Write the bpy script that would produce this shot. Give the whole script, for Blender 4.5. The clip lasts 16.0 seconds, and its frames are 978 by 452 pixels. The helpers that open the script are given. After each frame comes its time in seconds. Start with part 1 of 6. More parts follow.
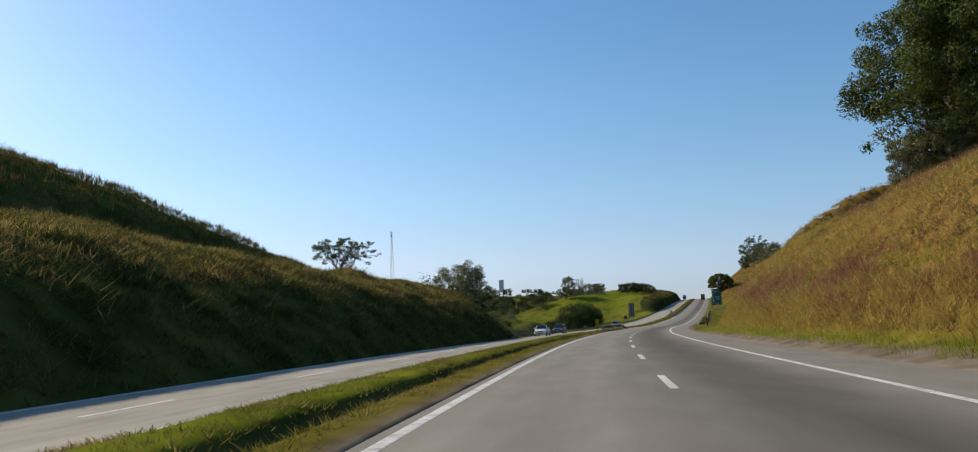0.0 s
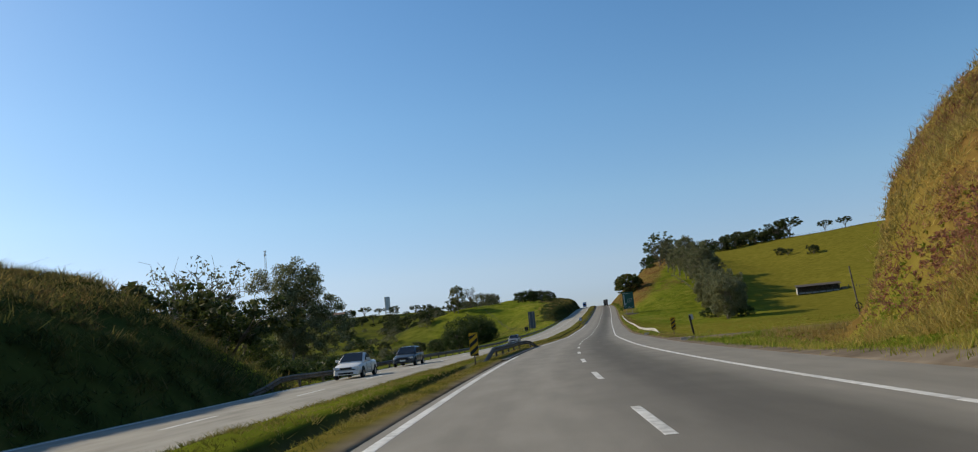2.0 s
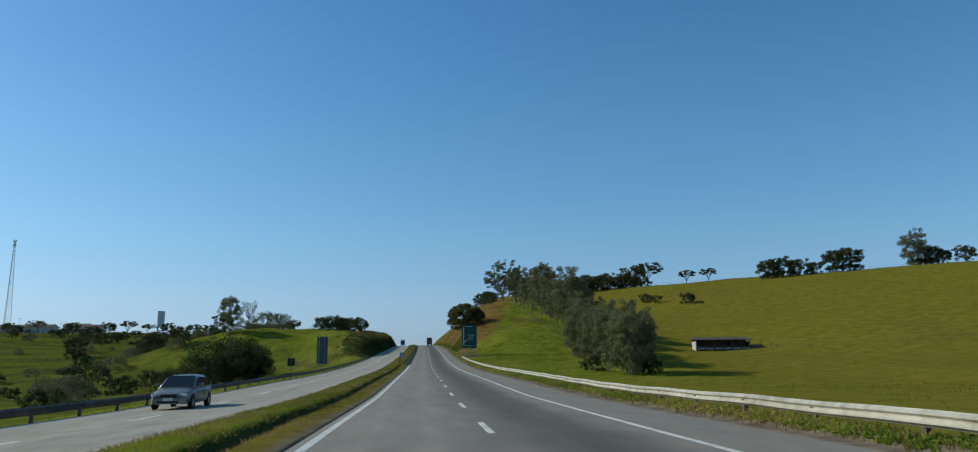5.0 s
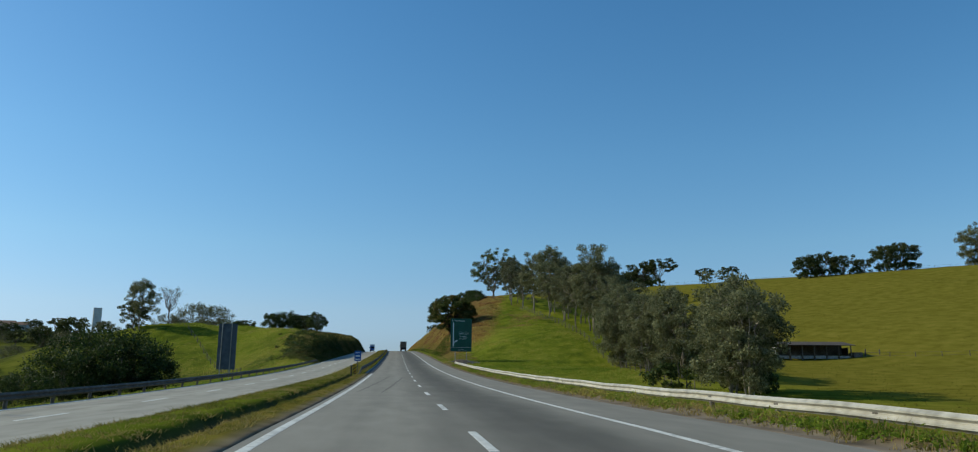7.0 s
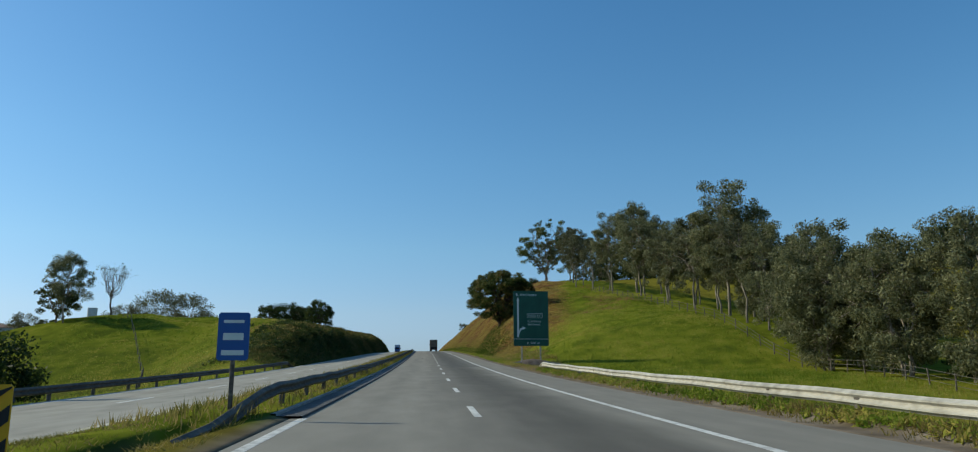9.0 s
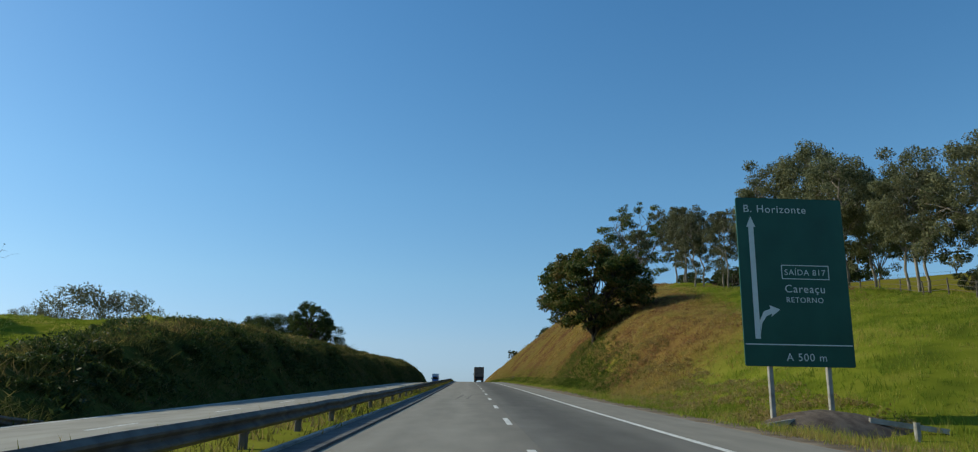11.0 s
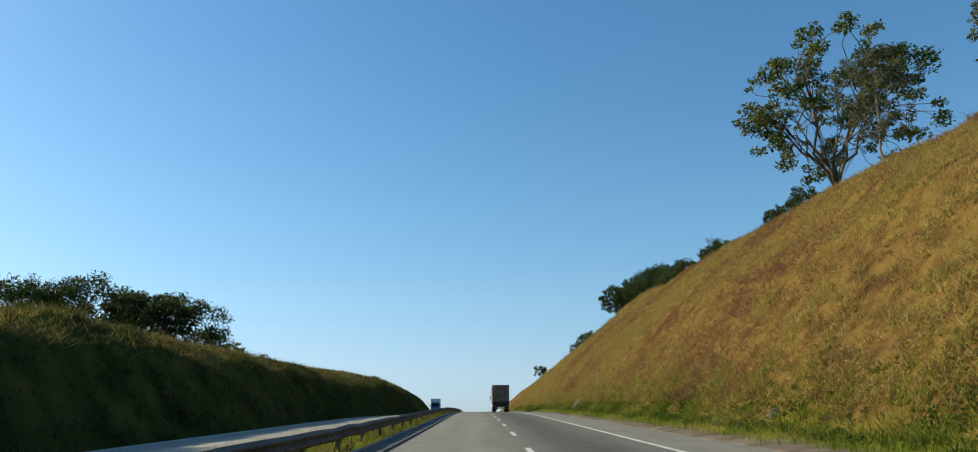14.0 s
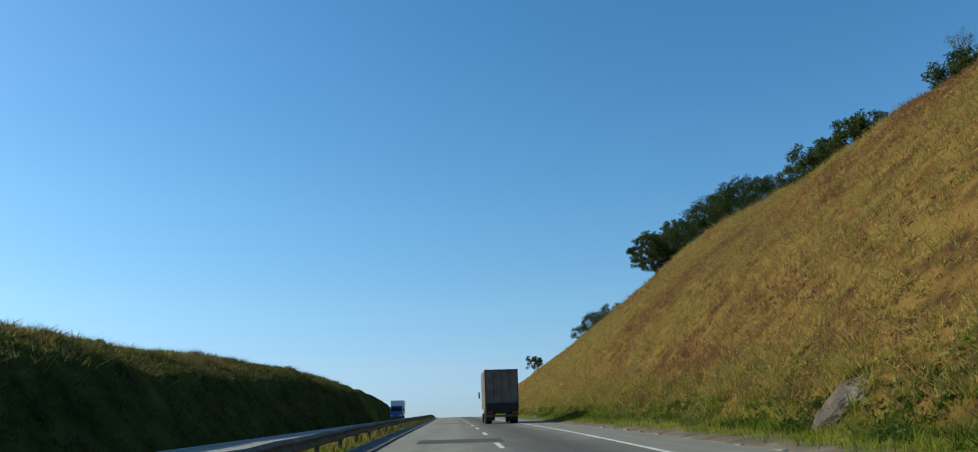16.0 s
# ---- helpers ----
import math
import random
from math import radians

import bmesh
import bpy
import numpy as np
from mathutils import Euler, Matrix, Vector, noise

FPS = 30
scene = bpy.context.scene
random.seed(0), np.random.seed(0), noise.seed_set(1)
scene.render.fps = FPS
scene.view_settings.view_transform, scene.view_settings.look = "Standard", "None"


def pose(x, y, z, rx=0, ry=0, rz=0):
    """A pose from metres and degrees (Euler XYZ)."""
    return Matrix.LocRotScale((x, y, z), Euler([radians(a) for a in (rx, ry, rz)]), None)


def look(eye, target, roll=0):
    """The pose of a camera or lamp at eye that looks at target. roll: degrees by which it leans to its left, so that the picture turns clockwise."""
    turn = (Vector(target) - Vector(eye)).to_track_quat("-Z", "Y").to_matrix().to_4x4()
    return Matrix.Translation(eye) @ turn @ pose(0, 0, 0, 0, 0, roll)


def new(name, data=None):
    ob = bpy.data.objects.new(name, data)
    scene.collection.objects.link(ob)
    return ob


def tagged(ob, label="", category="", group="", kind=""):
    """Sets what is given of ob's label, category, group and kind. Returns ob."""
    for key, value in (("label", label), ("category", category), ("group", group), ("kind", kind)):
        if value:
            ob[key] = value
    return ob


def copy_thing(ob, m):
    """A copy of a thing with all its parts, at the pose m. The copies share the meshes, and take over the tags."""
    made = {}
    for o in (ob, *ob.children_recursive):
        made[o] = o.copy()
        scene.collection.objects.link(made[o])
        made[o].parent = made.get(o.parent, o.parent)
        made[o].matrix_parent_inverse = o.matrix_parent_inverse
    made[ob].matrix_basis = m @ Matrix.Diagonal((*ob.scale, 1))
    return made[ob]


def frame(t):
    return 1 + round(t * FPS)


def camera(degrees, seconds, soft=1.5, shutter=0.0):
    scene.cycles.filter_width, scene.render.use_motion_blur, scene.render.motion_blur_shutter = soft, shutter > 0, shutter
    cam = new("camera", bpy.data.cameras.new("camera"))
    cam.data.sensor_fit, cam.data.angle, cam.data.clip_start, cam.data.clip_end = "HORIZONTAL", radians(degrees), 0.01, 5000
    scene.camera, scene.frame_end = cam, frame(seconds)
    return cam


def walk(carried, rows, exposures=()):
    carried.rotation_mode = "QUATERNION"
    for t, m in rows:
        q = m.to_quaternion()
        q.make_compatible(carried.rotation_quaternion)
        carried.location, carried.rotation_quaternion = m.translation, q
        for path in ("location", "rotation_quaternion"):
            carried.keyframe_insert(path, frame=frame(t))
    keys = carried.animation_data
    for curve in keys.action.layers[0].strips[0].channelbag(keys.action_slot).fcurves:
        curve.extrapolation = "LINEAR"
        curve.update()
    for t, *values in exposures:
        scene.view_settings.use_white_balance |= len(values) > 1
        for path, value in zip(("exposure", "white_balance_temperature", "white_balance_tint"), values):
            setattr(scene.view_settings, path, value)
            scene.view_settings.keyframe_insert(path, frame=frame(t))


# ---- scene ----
cam = camera(64.2, 16.0, soft=1.1)
PATH = [
    (0.0, pose(-1.25, 0.31, 1.23, 97.59, 0, -6.51) @ pose(0, 0, 0, 0, 0, -1.84)),
    (0.5, pose(2.30, 14.55, 1.35, 98.34, 0, -6.71) @ pose(0, 0, 0, 0, 0, -4.42)),
    (1.0, pose(6.00, 28.78, 1.44, 98.33, 0, -8.15) @ pose(0, 0, 0, 0, 0, -4.72)),
    (1.5, pose(9.92, 42.95, 1.52, 98.29, 0, -11.08) @ pose(0, 0, 0, 0, 0, -4.98)),
    (2.0, pose(14.05, 57.08, 1.58, 98.40, 0, -14.50) @ pose(0, 0, 0, 0, 0, -5.27)),
    (2.5, pose(18.40, 71.15, 1.63, 98.35, 0, -19.02) @ pose(0, 0, 0, 0, 0, -3.83)),
    (3.0, pose(23.00, 85.15, 1.69, 98.34, 0, -20.41) @ pose(0, 0, 0, 0, 0, -1.52)),
    (3.5, pose(27.86, 99.08, 1.79, 98.75, 0, -21.84) @ pose(0, 0, 0, 0, 0, -1.20)),
    (4.0, pose(32.97, 112.93, 1.91, 100.67, 0, -23.58) @ pose(0, 0, 0, 0, 0, 0.03)),
    (4.5, pose(38.30, 126.69, 2.05, 100.82, 0, -24.41) @ pose(0, 0, 0, 0, 0, -0.03)),
    (5.0, pose(43.72, 140.42, 2.20, 100.77, 0, -27.47) @ pose(0, 0, 0, 0, 0, -0.48)),
    (5.5, pose(49.25, 154.12, 2.18, 100.91, 0, -28.66) @ pose(0, 0, 0, 0, 0, -0.61)),
    (6.0, pose(54.87, 167.78, 2.31, 101.11, 0, -29.00) @ pose(0, 0, 0, 0, 0, -0.33)),
    (6.5, pose(60.62, 181.39, 2.54, 101.32, 0, -29.21) @ pose(0, 0, 0, 0, 0, 0.05)),
    (7.0, pose(66.38, 195.01, 2.91, 101.49, 0, -29.32) @ pose(0, 0, 0, 0, 0, 0.39)),
    (7.5, pose(72.13, 208.64, 3.27, 101.55, 0, -29.35) @ pose(0, 0, 0, 0, 0, 0.53)),
    (8.0, pose(77.89, 222.28, 3.60, 101.12, 0, -28.85) @ pose(0, 0, 0, 0, 0, -0.62)),
    (8.5, pose(83.66, 235.92, 4.00, 101.27, 0, -28.15) @ pose(0, 0, 0, 0, 0, -0.48)),
    (9.0, pose(89.46, 249.57, 4.47, 101.63, 0, -27.28) @ pose(0, 0, 0, 0, 0, -0.17)),
    (9.5, pose(95.19, 263.25, 5.01, 102.10, 0, -26.35) @ pose(0, 0, 0, 0, 0, 0.19)),
    (10.0, pose(100.92, 276.94, 5.60, 102.55, 0, -25.45) @ pose(0, 0, 0, 0, 0, 0.46)),
    (10.5, pose(106.67, 290.63, 6.25, 102.86, 0, -24.68) @ pose(0, 0, 0, 0, 0, 0.47)),
    (11.0, pose(112.42, 304.33, 6.95, 103.87, 0, -23.93) @ pose(0, 0, 0, 0, 0, 0.85)),
    (11.5, pose(118.18, 318.04, 7.68, 104.98, 0, -23.23) @ pose(0, 0, 0, 0, 0, 0.96)),
    (12.0, pose(123.94, 331.75, 8.45, 105.44, 0, -22.86) @ pose(0, 0, 0, 0, 0, 1.06)),
    (12.5, pose(129.67, 345.49, 9.24, 105.53, 0, -22.92) @ pose(0, 0, 0, 0, 0, 1.08)),
    (13.0, pose(135.41, 359.23, 10.04, 105.55, 0, -22.95) @ pose(0, 0, 0, 0, 0, 0.76)),
    (13.5, pose(141.13, 372.99, 10.83, 105.98, 0, -23.02) @ pose(0, 0, 0, 0, 0, 0.21)),
    (14.0, pose(146.84, 386.77, 11.62, 105.59, 0, -23.14) @ pose(0, 0, 0, 0, 0, -0.38)),
    (14.5, pose(152.54, 400.55, 12.40, 105.85, 0, -22.93) @ pose(0, 0, 0, 0, 0, -0.77)),
    (15.0, pose(158.22, 414.36, 13.17, 106.07, 0, -23.10) @ pose(0, 0, 0, 0, 0, -0.86)),
    (15.5, pose(163.88, 428.18, 13.94, 105.78, 0, -23.34) @ pose(0, 0, 0, 0, 0, -1.58)),
    (16.0, pose(169.51, 442.03, 14.71, 105.60, 0, -25.01) @ pose(0, 0, 0, 0, 0, -1.86)),
]
EXPOSURES = [(0, 0.2, 7350, 9), (0.5, 0.1, 7300, 7), (1.5, 0.04, 7200, 7), (2, 0.04, 7150, 7), (3, -0.12, 6780, -2), (5, -0.16, 6320, -4), (8, -0.06, 6500, -3), (11, -0.02, 6600, -2), (12, 0.06, 6850, -1), (13, 0.32, 7300, 0), (13.5, 0.42, 7400, 0), (14.5, 0.22, 7050, -2), (15.5, 0.2, 6550, -3), (16, 0.15, 6450, -5)]
walk(cam, PATH, EXPOSURES)

# ---- light ----
SUN_AZ, SUN_EL = radians(-52.0), radians(32.0)      # clockwise from +y, above the horizon
world = bpy.data.worlds.new("sky")
scene.world = world
world.use_nodes = True
wn = world.node_tree.nodes
sky = wn.new("ShaderNodeTexSky")
sky.sky_type, sky.sun_disc = "NISHITA", False
sky.sun_elevation, sky.sun_rotation = SUN_EL, SUN_AZ
sky.air_density, sky.dust_density, sky.ozone_density, sky.altitude = 1.0, 0.5, 3.0, 0
tone = wn.new("ShaderNodeHueSaturation")
tone.inputs["Saturation"].default_value = 1.2
world.node_tree.links.new(sky.outputs[0], tone.inputs["Color"])
aim, parts, clear, mix = wn.new("ShaderNodeTexCoord"), wn.new("ShaderNodeSeparateXYZ"), wn.new("ShaderNodeValToRGB"), wn.new("ShaderNodeMix")
# hand-set sky tint, darker and bluer towards the horizon: colour by the sine of the height
stops = [(0.0, (0.52, 0.60, 0.98)), (0.045, (0.60, 0.64, 0.95)), (0.09, (0.80, 0.76, 0.92)), (0.17, (0.94, 0.92, 0.96)), (0.28, (0.97, 1.0, 1.02)), (0.5, (0.9, 1.0, 1.05))]
for at, colour in stops:
    e = clear.color_ramp.elements[0] if at == 0 else clear.color_ramp.elements.new(at)
    e.color = (*colour, 1)
clear.color_ramp.elements.remove(clear.color_ramp.elements[-1])
mix.data_type, mix.blend_type = "RGBA", "MULTIPLY"
mix.inputs["Factor"].default_value = 1.0
for a, b in ((aim.outputs["Generated"], parts.inputs[0]), (parts.outputs["Z"], clear.inputs["Fac"]), (tone.outputs[0], mix.inputs[6]), (clear.outputs[0], mix.inputs[7]), (mix.outputs[2], wn["Background"].inputs[0])):
    world.node_tree.links.new(a, b)
wn["Background"].inputs[1].default_value = 0.143
sun_dir = Vector((math.sin(SUN_AZ) * math.cos(SUN_EL), math.cos(SUN_AZ) * math.cos(SUN_EL), math.sin(SUN_EL)))
sun = new("sun", bpy.data.lights.new("sun", "SUN"))
sun.data.energy, sun.data.angle, sun.data.color = 4.0, radians(0.53), (1.0, 0.89, 0.72)
sun.matrix_world = look(sun_dir * 500, (0, 0, 0))

# ---- materials ----
def material(name, ramp, scale=4.0, rough=0.8, metal=0.0, bump=0.0, fine=8.0, coords="Object", spec=0.3, leaf=0.0, island=0.0, stretch=(1, 1, 1), large=0.15, detail=6):
    """A noise-coloured surface: ramp holds colours from dark to light; large is a slower variation; leaf lets light through; island varies by leaf."""
    m = bpy.data.materials.new(name)
    m.use_nodes = True
    nt = m.node_tree
    N, L = nt.nodes, nt.links.new
    b = N["Principled BSDF"]
    b.inputs["Roughness"].default_value, b.inputs["Metallic"].default_value = rough, metal
    b.inputs["Specular IOR Level"].default_value = spec
    tc = N.new("ShaderNodeTexCoord")
    mp = N.new("ShaderNodeMapping")
    mp.inputs["Scale"].default_value = stretch
    src = N.new("ShaderNodeNewGeometry").outputs["Position"] if coords == "World" else tc.outputs[coords]
    L(src, mp.inputs[0])
    n1, n2 = N.new("ShaderNodeTexNoise"), N.new("ShaderNodeTexNoise")
    for n, s in ((n1, scale), (n2, scale * 0.13)):
        L(mp.outputs[0], n.inputs["Vector"])
        n.inputs["Scale"].default_value, n.inputs["Detail"].default_value = s, detail
    mix = N.new("ShaderNodeMath")
    mix.operation = "MULTIPLY_ADD"
    L(n2.outputs[0], mix.inputs[0])
    mix.inputs[1].default_value = large * 4
    add = N.new("ShaderNodeMath")
    add.operation = "ADD"
    L(n1.outputs[0], add.inputs[0])
    add.inputs[1].default_value = -large * 2
    L(add.outputs[0], mix.inputs[2])
    fac = mix.outputs[0]
    if island:
        g = N.new("ShaderNodeNewGeometry")
        k = N.new("ShaderNodeMath")
        k.operation = "MULTIPLY_ADD"
        L(g.outputs["Random Per Island"], k.inputs[0])
        k.inputs[1].default_value = island
        k2 = N.new("ShaderNodeMath")
        k2.operation = "ADD"
        k2.inputs[1].default_value = -island / 2
        L(fac, k2.inputs[0])
        L(k2.outputs[0], k.inputs[2])
        fac = k.outputs[0]
    cr = N.new("ShaderNodeValToRGB")
    els = cr.color_ramp.elements
    while len(els) < len(ramp):
        els.new(0.5)
    for i, c in enumerate(ramp):
        els[i].position = 0.28 + 0.44 * i / max(1, len(ramp) - 1)
        els[i].color = (*c, 1)
    L(fac, cr.inputs[0])
    L(cr.outputs[0], b.inputs["Base Color"])
    if bump:
        n3 = N.new("ShaderNodeTexNoise")
        L(mp.outputs[0], n3.inputs["Vector"])
        n3.inputs["Scale"].default_value, n3.inputs["Detail"].default_value = scale * fine, 4
        bp = N.new("ShaderNodeBump")
        bp.inputs["Strength"].default_value, bp.inputs["Distance"].default_value = bump, 0.05
        L(n3.outputs[0], bp.inputs["Height"])
        L(bp.outputs[0], b.inputs["Normal"])
    if leaf:
        t = N.new("ShaderNodeBsdfTranslucent")
        L(cr.outputs[0], t.inputs[0])
        ms = N.new("ShaderNodeMixShader")
        ms.inputs[0].default_value = leaf
        L(b.outputs[0], ms.inputs[1])
        L(t.outputs[0], ms.inputs[2])
        L(ms.outputs[0], N["Material Output"].inputs[0])
    return m


def road_material(name, base, bands, seed):
    """Asphalt whose wear follows the lanes: u of the surface is metres across, v metres along."""
    m = material(name, base, 1.4, 0.88, bump=0.1, fine=30, coords="UV", spec=0.12, large=0.09, stretch=(1, 0.3, 1))
    nt = m.node_tree
    N, L = nt.nodes, nt.links.new
    b = N["Principled BSDF"]
    colour = b.inputs["Base Color"].links[0].from_socket
    uv = N.new("ShaderNodeTexCoord").outputs["UV"]
    sep = N.new("ShaderNodeSeparateXYZ")
    L(uv, sep.inputs[0])
    wob = N.new("ShaderNodeTexNoise")
    wob.inputs["Scale"].default_value = 0.25
    L(uv, wob.inputs["Vector"])
    u = N.new("ShaderNodeMath")
    u.operation = "MULTIPLY_ADD"
    L(wob.outputs[0], u.inputs[0])
    u.inputs[1].default_value = 0.9
    L(sep.outputs[0], u.inputs[2])
    rng = N.new("ShaderNodeMapRange")
    rng.inputs[1].default_value, rng.inputs[2].default_value = bands[0][0], bands[-1][0]
    L(u.outputs[0], rng.inputs[0])
    cr = N.new("ShaderNodeValToRGB")
    els = cr.color_ramp.elements
    while len(els) < len(bands):
        els.new(0.5)
    for e, (d, v) in zip(els, bands):
        e.position = (d - bands[0][0]) / (bands[-1][0] - bands[0][0])
        e.color = (v, v, v, 1)
    L(rng.outputs[0], cr.inputs[0])
    stain = N.new("ShaderNodeTexNoise")
    mp = N.new("ShaderNodeMapping")
    mp.inputs["Scale"].default_value = (0.9, 0.05, 1)
    L(uv, mp.inputs[0])
    L(mp.outputs[0], stain.inputs["Vector"])
    stain.inputs["Scale"].default_value, stain.inputs["Detail"].default_value = 1.6, 5
    sr = N.new("ShaderNodeMapRange")
    sr.inputs[1].default_value, sr.inputs[2].default_value, sr.inputs[3].default_value, sr.inputs[4].default_value = 0.3, 0.7, 0.93, 1.06
    L(stain.outputs[0], sr.inputs[0])
    m1, m2 = N.new("ShaderNodeMix"), N.new("ShaderNodeMix")
    for k in (m1, m2):
        k.data_type, k.blend_type = "RGBA", "MULTIPLY"
        k.inputs[0].default_value = 1.0
    L(colour, m1.inputs[6])
    L(cr.outputs[0], m1.inputs[7])
    L(m1.outputs[2], m2.inputs[6])
    L(sr.outputs[0], m2.inputs[7])
    L(m2.outputs[2], b.inputs["Base Color"])
    return m


def ground_material():
    """Grass on earth: the zone attribute holds dry grass (r), bare soil (g) and the olive of tall growth and the median
    drain (b).
    """
    m = material("ground_cover", [(0.072, 0.092, 0.012), (0.13, 0.15, 0.016), (0.185, 0.185, 0.028)], 0.35, 0.95, bump=0.4, fine=9, coords="World", spec=0.0, large=0.2)
    nt = m.node_tree
    N, L = nt.nodes, nt.links.new
    b = N["Principled BSDF"]
    colour = b.inputs["Base Color"].links[0].from_socket
    zone = N.new("ShaderNodeAttribute")
    zone.attribute_name = "zone"
    sep = N.new("ShaderNodeSeparateColor")
    L(zone.outputs["Color"], sep.inputs[0])
    pos = N.new("ShaderNodeNewGeometry").outputs["Position"]
    def layer(colours, scale, weight, prev):
        n = N.new("ShaderNodeTexNoise")
        n.inputs["Scale"].default_value, n.inputs["Detail"].default_value = scale, 7
        L(pos, n.inputs["Vector"])
        cr = N.new("ShaderNodeValToRGB")
        els = cr.color_ramp.elements
        while len(els) < len(colours):
            els.new(0.5)
        for i, c in enumerate(colours):
            els[i].position, els[i].color = 0.3 + 0.4 * i / (len(colours) - 1), (*c, 1)
        L(n.outputs[0], cr.inputs[0])
        mx = N.new("ShaderNodeMix")
        mx.data_type = "RGBA"
        L(weight, mx.inputs[0])
        L(prev, mx.inputs[6])
        L(cr.outputs[0], mx.inputs[7])
        return mx.outputs[2]
    c = layer([(0.116, 0.099, 0.015), (0.15, 0.127, 0.02), (0.184, 0.151, 0.028)], 0.4, zone.outputs["Alpha"], colour)
    # ground under dry grass, its colour darkened for the shade between blades
    c = layer([(0.06, 0.035, 0.016), (0.12, 0.068, 0.024), (0.18, 0.11, 0.034), (0.14, 0.10, 0.028)], 0.8, sep.outputs[0], c)
    c = layer([(0.029, 0.037, 0.011), (0.058, 0.07, 0.018), (0.10, 0.092, 0.026)], 0.4, sep.outputs[2], c)
    c = layer([(0.10, 0.08, 0.058), (0.16, 0.13, 0.10), (0.215, 0.18, 0.14)], 0.9, sep.outputs[1], c)
    L(c, b.inputs["Base Color"])
    return m


M = {}
M["ground"] = ground_material()
M["asphalt"] = road_material("asphalt", [(0.205, 0.19, 0.16), (0.225, 0.208, 0.175), (0.25, 0.231, 0.195)],
                             [(-4.2, 0.95), (-2.6, 1.12), (-1.8, 1.0), (-0.9, 1.1), (-0.2, 0.9), (0.6, 0.78), (1.3, 0.57), (2.0, 0.48), (2.8, 0.58), (3.6, 0.95), (4.4, 1.0), (5.4, 0.98), (6.6, 0.95)], 1)
M["asphalt_old"] = road_material("asphalt_old", [(0.26, 0.24, 0.20), (0.32, 0.298, 0.25), (0.36, 0.335, 0.285)],
                                 [(-15.2, 0.9), (-13.8, 1.0), (-12.6, 0.9), (-11.3, 1.05), (-9.8, 0.92), (-8.2, 1.0), (-7.2, 1.0)], 2)
M["paint"] = material("road_paint", [(0.36, 0.35, 0.32), (0.58, 0.57, 0.53), (0.68, 0.67, 0.63)], 6, 0.7, bump=0.2, coords="World")
M["paint_yellow"] = material("road_paint_faded", [(0.35, 0.31, 0.2), (0.52, 0.47, 0.32), (0.62, 0.58, 0.45)], 6, 0.7, coords="World")
M["concrete"] = material("concrete", [(0.20, 0.19, 0.17), (0.30, 0.285, 0.26), (0.38, 0.36, 0.33)], 3, 0.9, bump=0.4)
# kerb colour holds the shadow that the median guardrail casts
M["kerb"] = material("rail_shade_kerb", [(0.05, 0.05, 0.05), (0.09, 0.088, 0.085), (0.13, 0.125, 0.12)], 3, 0.85, bump=0.3)
M["soil"] = material("soil", [(0.07, 0.05, 0.038), (0.12, 0.09, 0.07), (0.18, 0.14, 0.11)], 3, 0.95, bump=0.8)
M["rock"] = material("rock", [(0.075, 0.06, 0.045), (0.125, 0.10, 0.078), (0.19, 0.155, 0.12)], 2, 0.9, bump=0.9)
M["steel"] = material("galvanised_steel", [(0.30, 0.275, 0.225), (0.43, 0.40, 0.335), (0.52, 0.485, 0.415)], 3, 0.6, 0.15, bump=0.05, coords="World")
M["steel_dark"] = material("weathered_steel", [(0.063, 0.0546, 0.0448), (0.105, 0.091, 0.0742), (0.154, 0.134, 0.112)], 3, 0.75, 0.1, coords="World")
M["post_wood"] = material("grey_wood", [(0.06, 0.05, 0.04), (0.12, 0.10, 0.08), (0.2, 0.17, 0.14)], 8, 0.9, bump=0.3)
M["green_sign"] = material("green_sign_sheet", [(0.004, 0.055, 0.035), (0.006, 0.07, 0.045), (0.01, 0.085, 0.055)], 0.7, 0.45, spec=0.4)
M["blue_sign"] = material("blue_sign_sheet", [(0.01, 0.07, 0.26), (0.015, 0.09, 0.32)], 1, 0.4, spec=0.4)
M["sign_back"] = material("sign_back_sheet", [(0.05, 0.065, 0.085), (0.075, 0.09, 0.115), (0.10, 0.12, 0.15)], 1.5, 0.5, 0.2)
M["sign_white"] = material("sign_white", [(0.55, 0.6, 0.58), (0.65, 0.68, 0.66)], 4, 0.5)
M["sign_yellow"] = material("sign_yellow", [(0.55, 0.30, 0.01), (0.68, 0.38, 0.015)], 4, 0.5)
M["black"] = material("black_paint", [(0.012, 0.012, 0.012), (0.022, 0.022, 0.022)], 5, 0.6)
M["wall_white"] = material("lime_wall", [(0.32, 0.31, 0.29), (0.42, 0.41, 0.38), (0.5, 0.48, 0.45)], 2, 0.9)
M["wall_pale"] = material("pale_render", [(0.5, 0.47, 0.42), (0.6, 0.57, 0.52), (0.68, 0.65, 0.6)], 2, 0.9)
M["wall_pink"] = material("painted_wall", [(0.38, 0.27, 0.22), (0.48, 0.36, 0.3)], 2, 0.9)
M["roof_tile"] = material("clay_roof", [(0.10, 0.065, 0.05), (0.16, 0.10, 0.075), (0.2, 0.135, 0.105)], 3, 0.9, bump=0.5)
M["roof_dark"] = material("fibre_roof", [(0.06, 0.046, 0.036), (0.10, 0.078, 0.06)], 3, 0.95, bump=0.3)
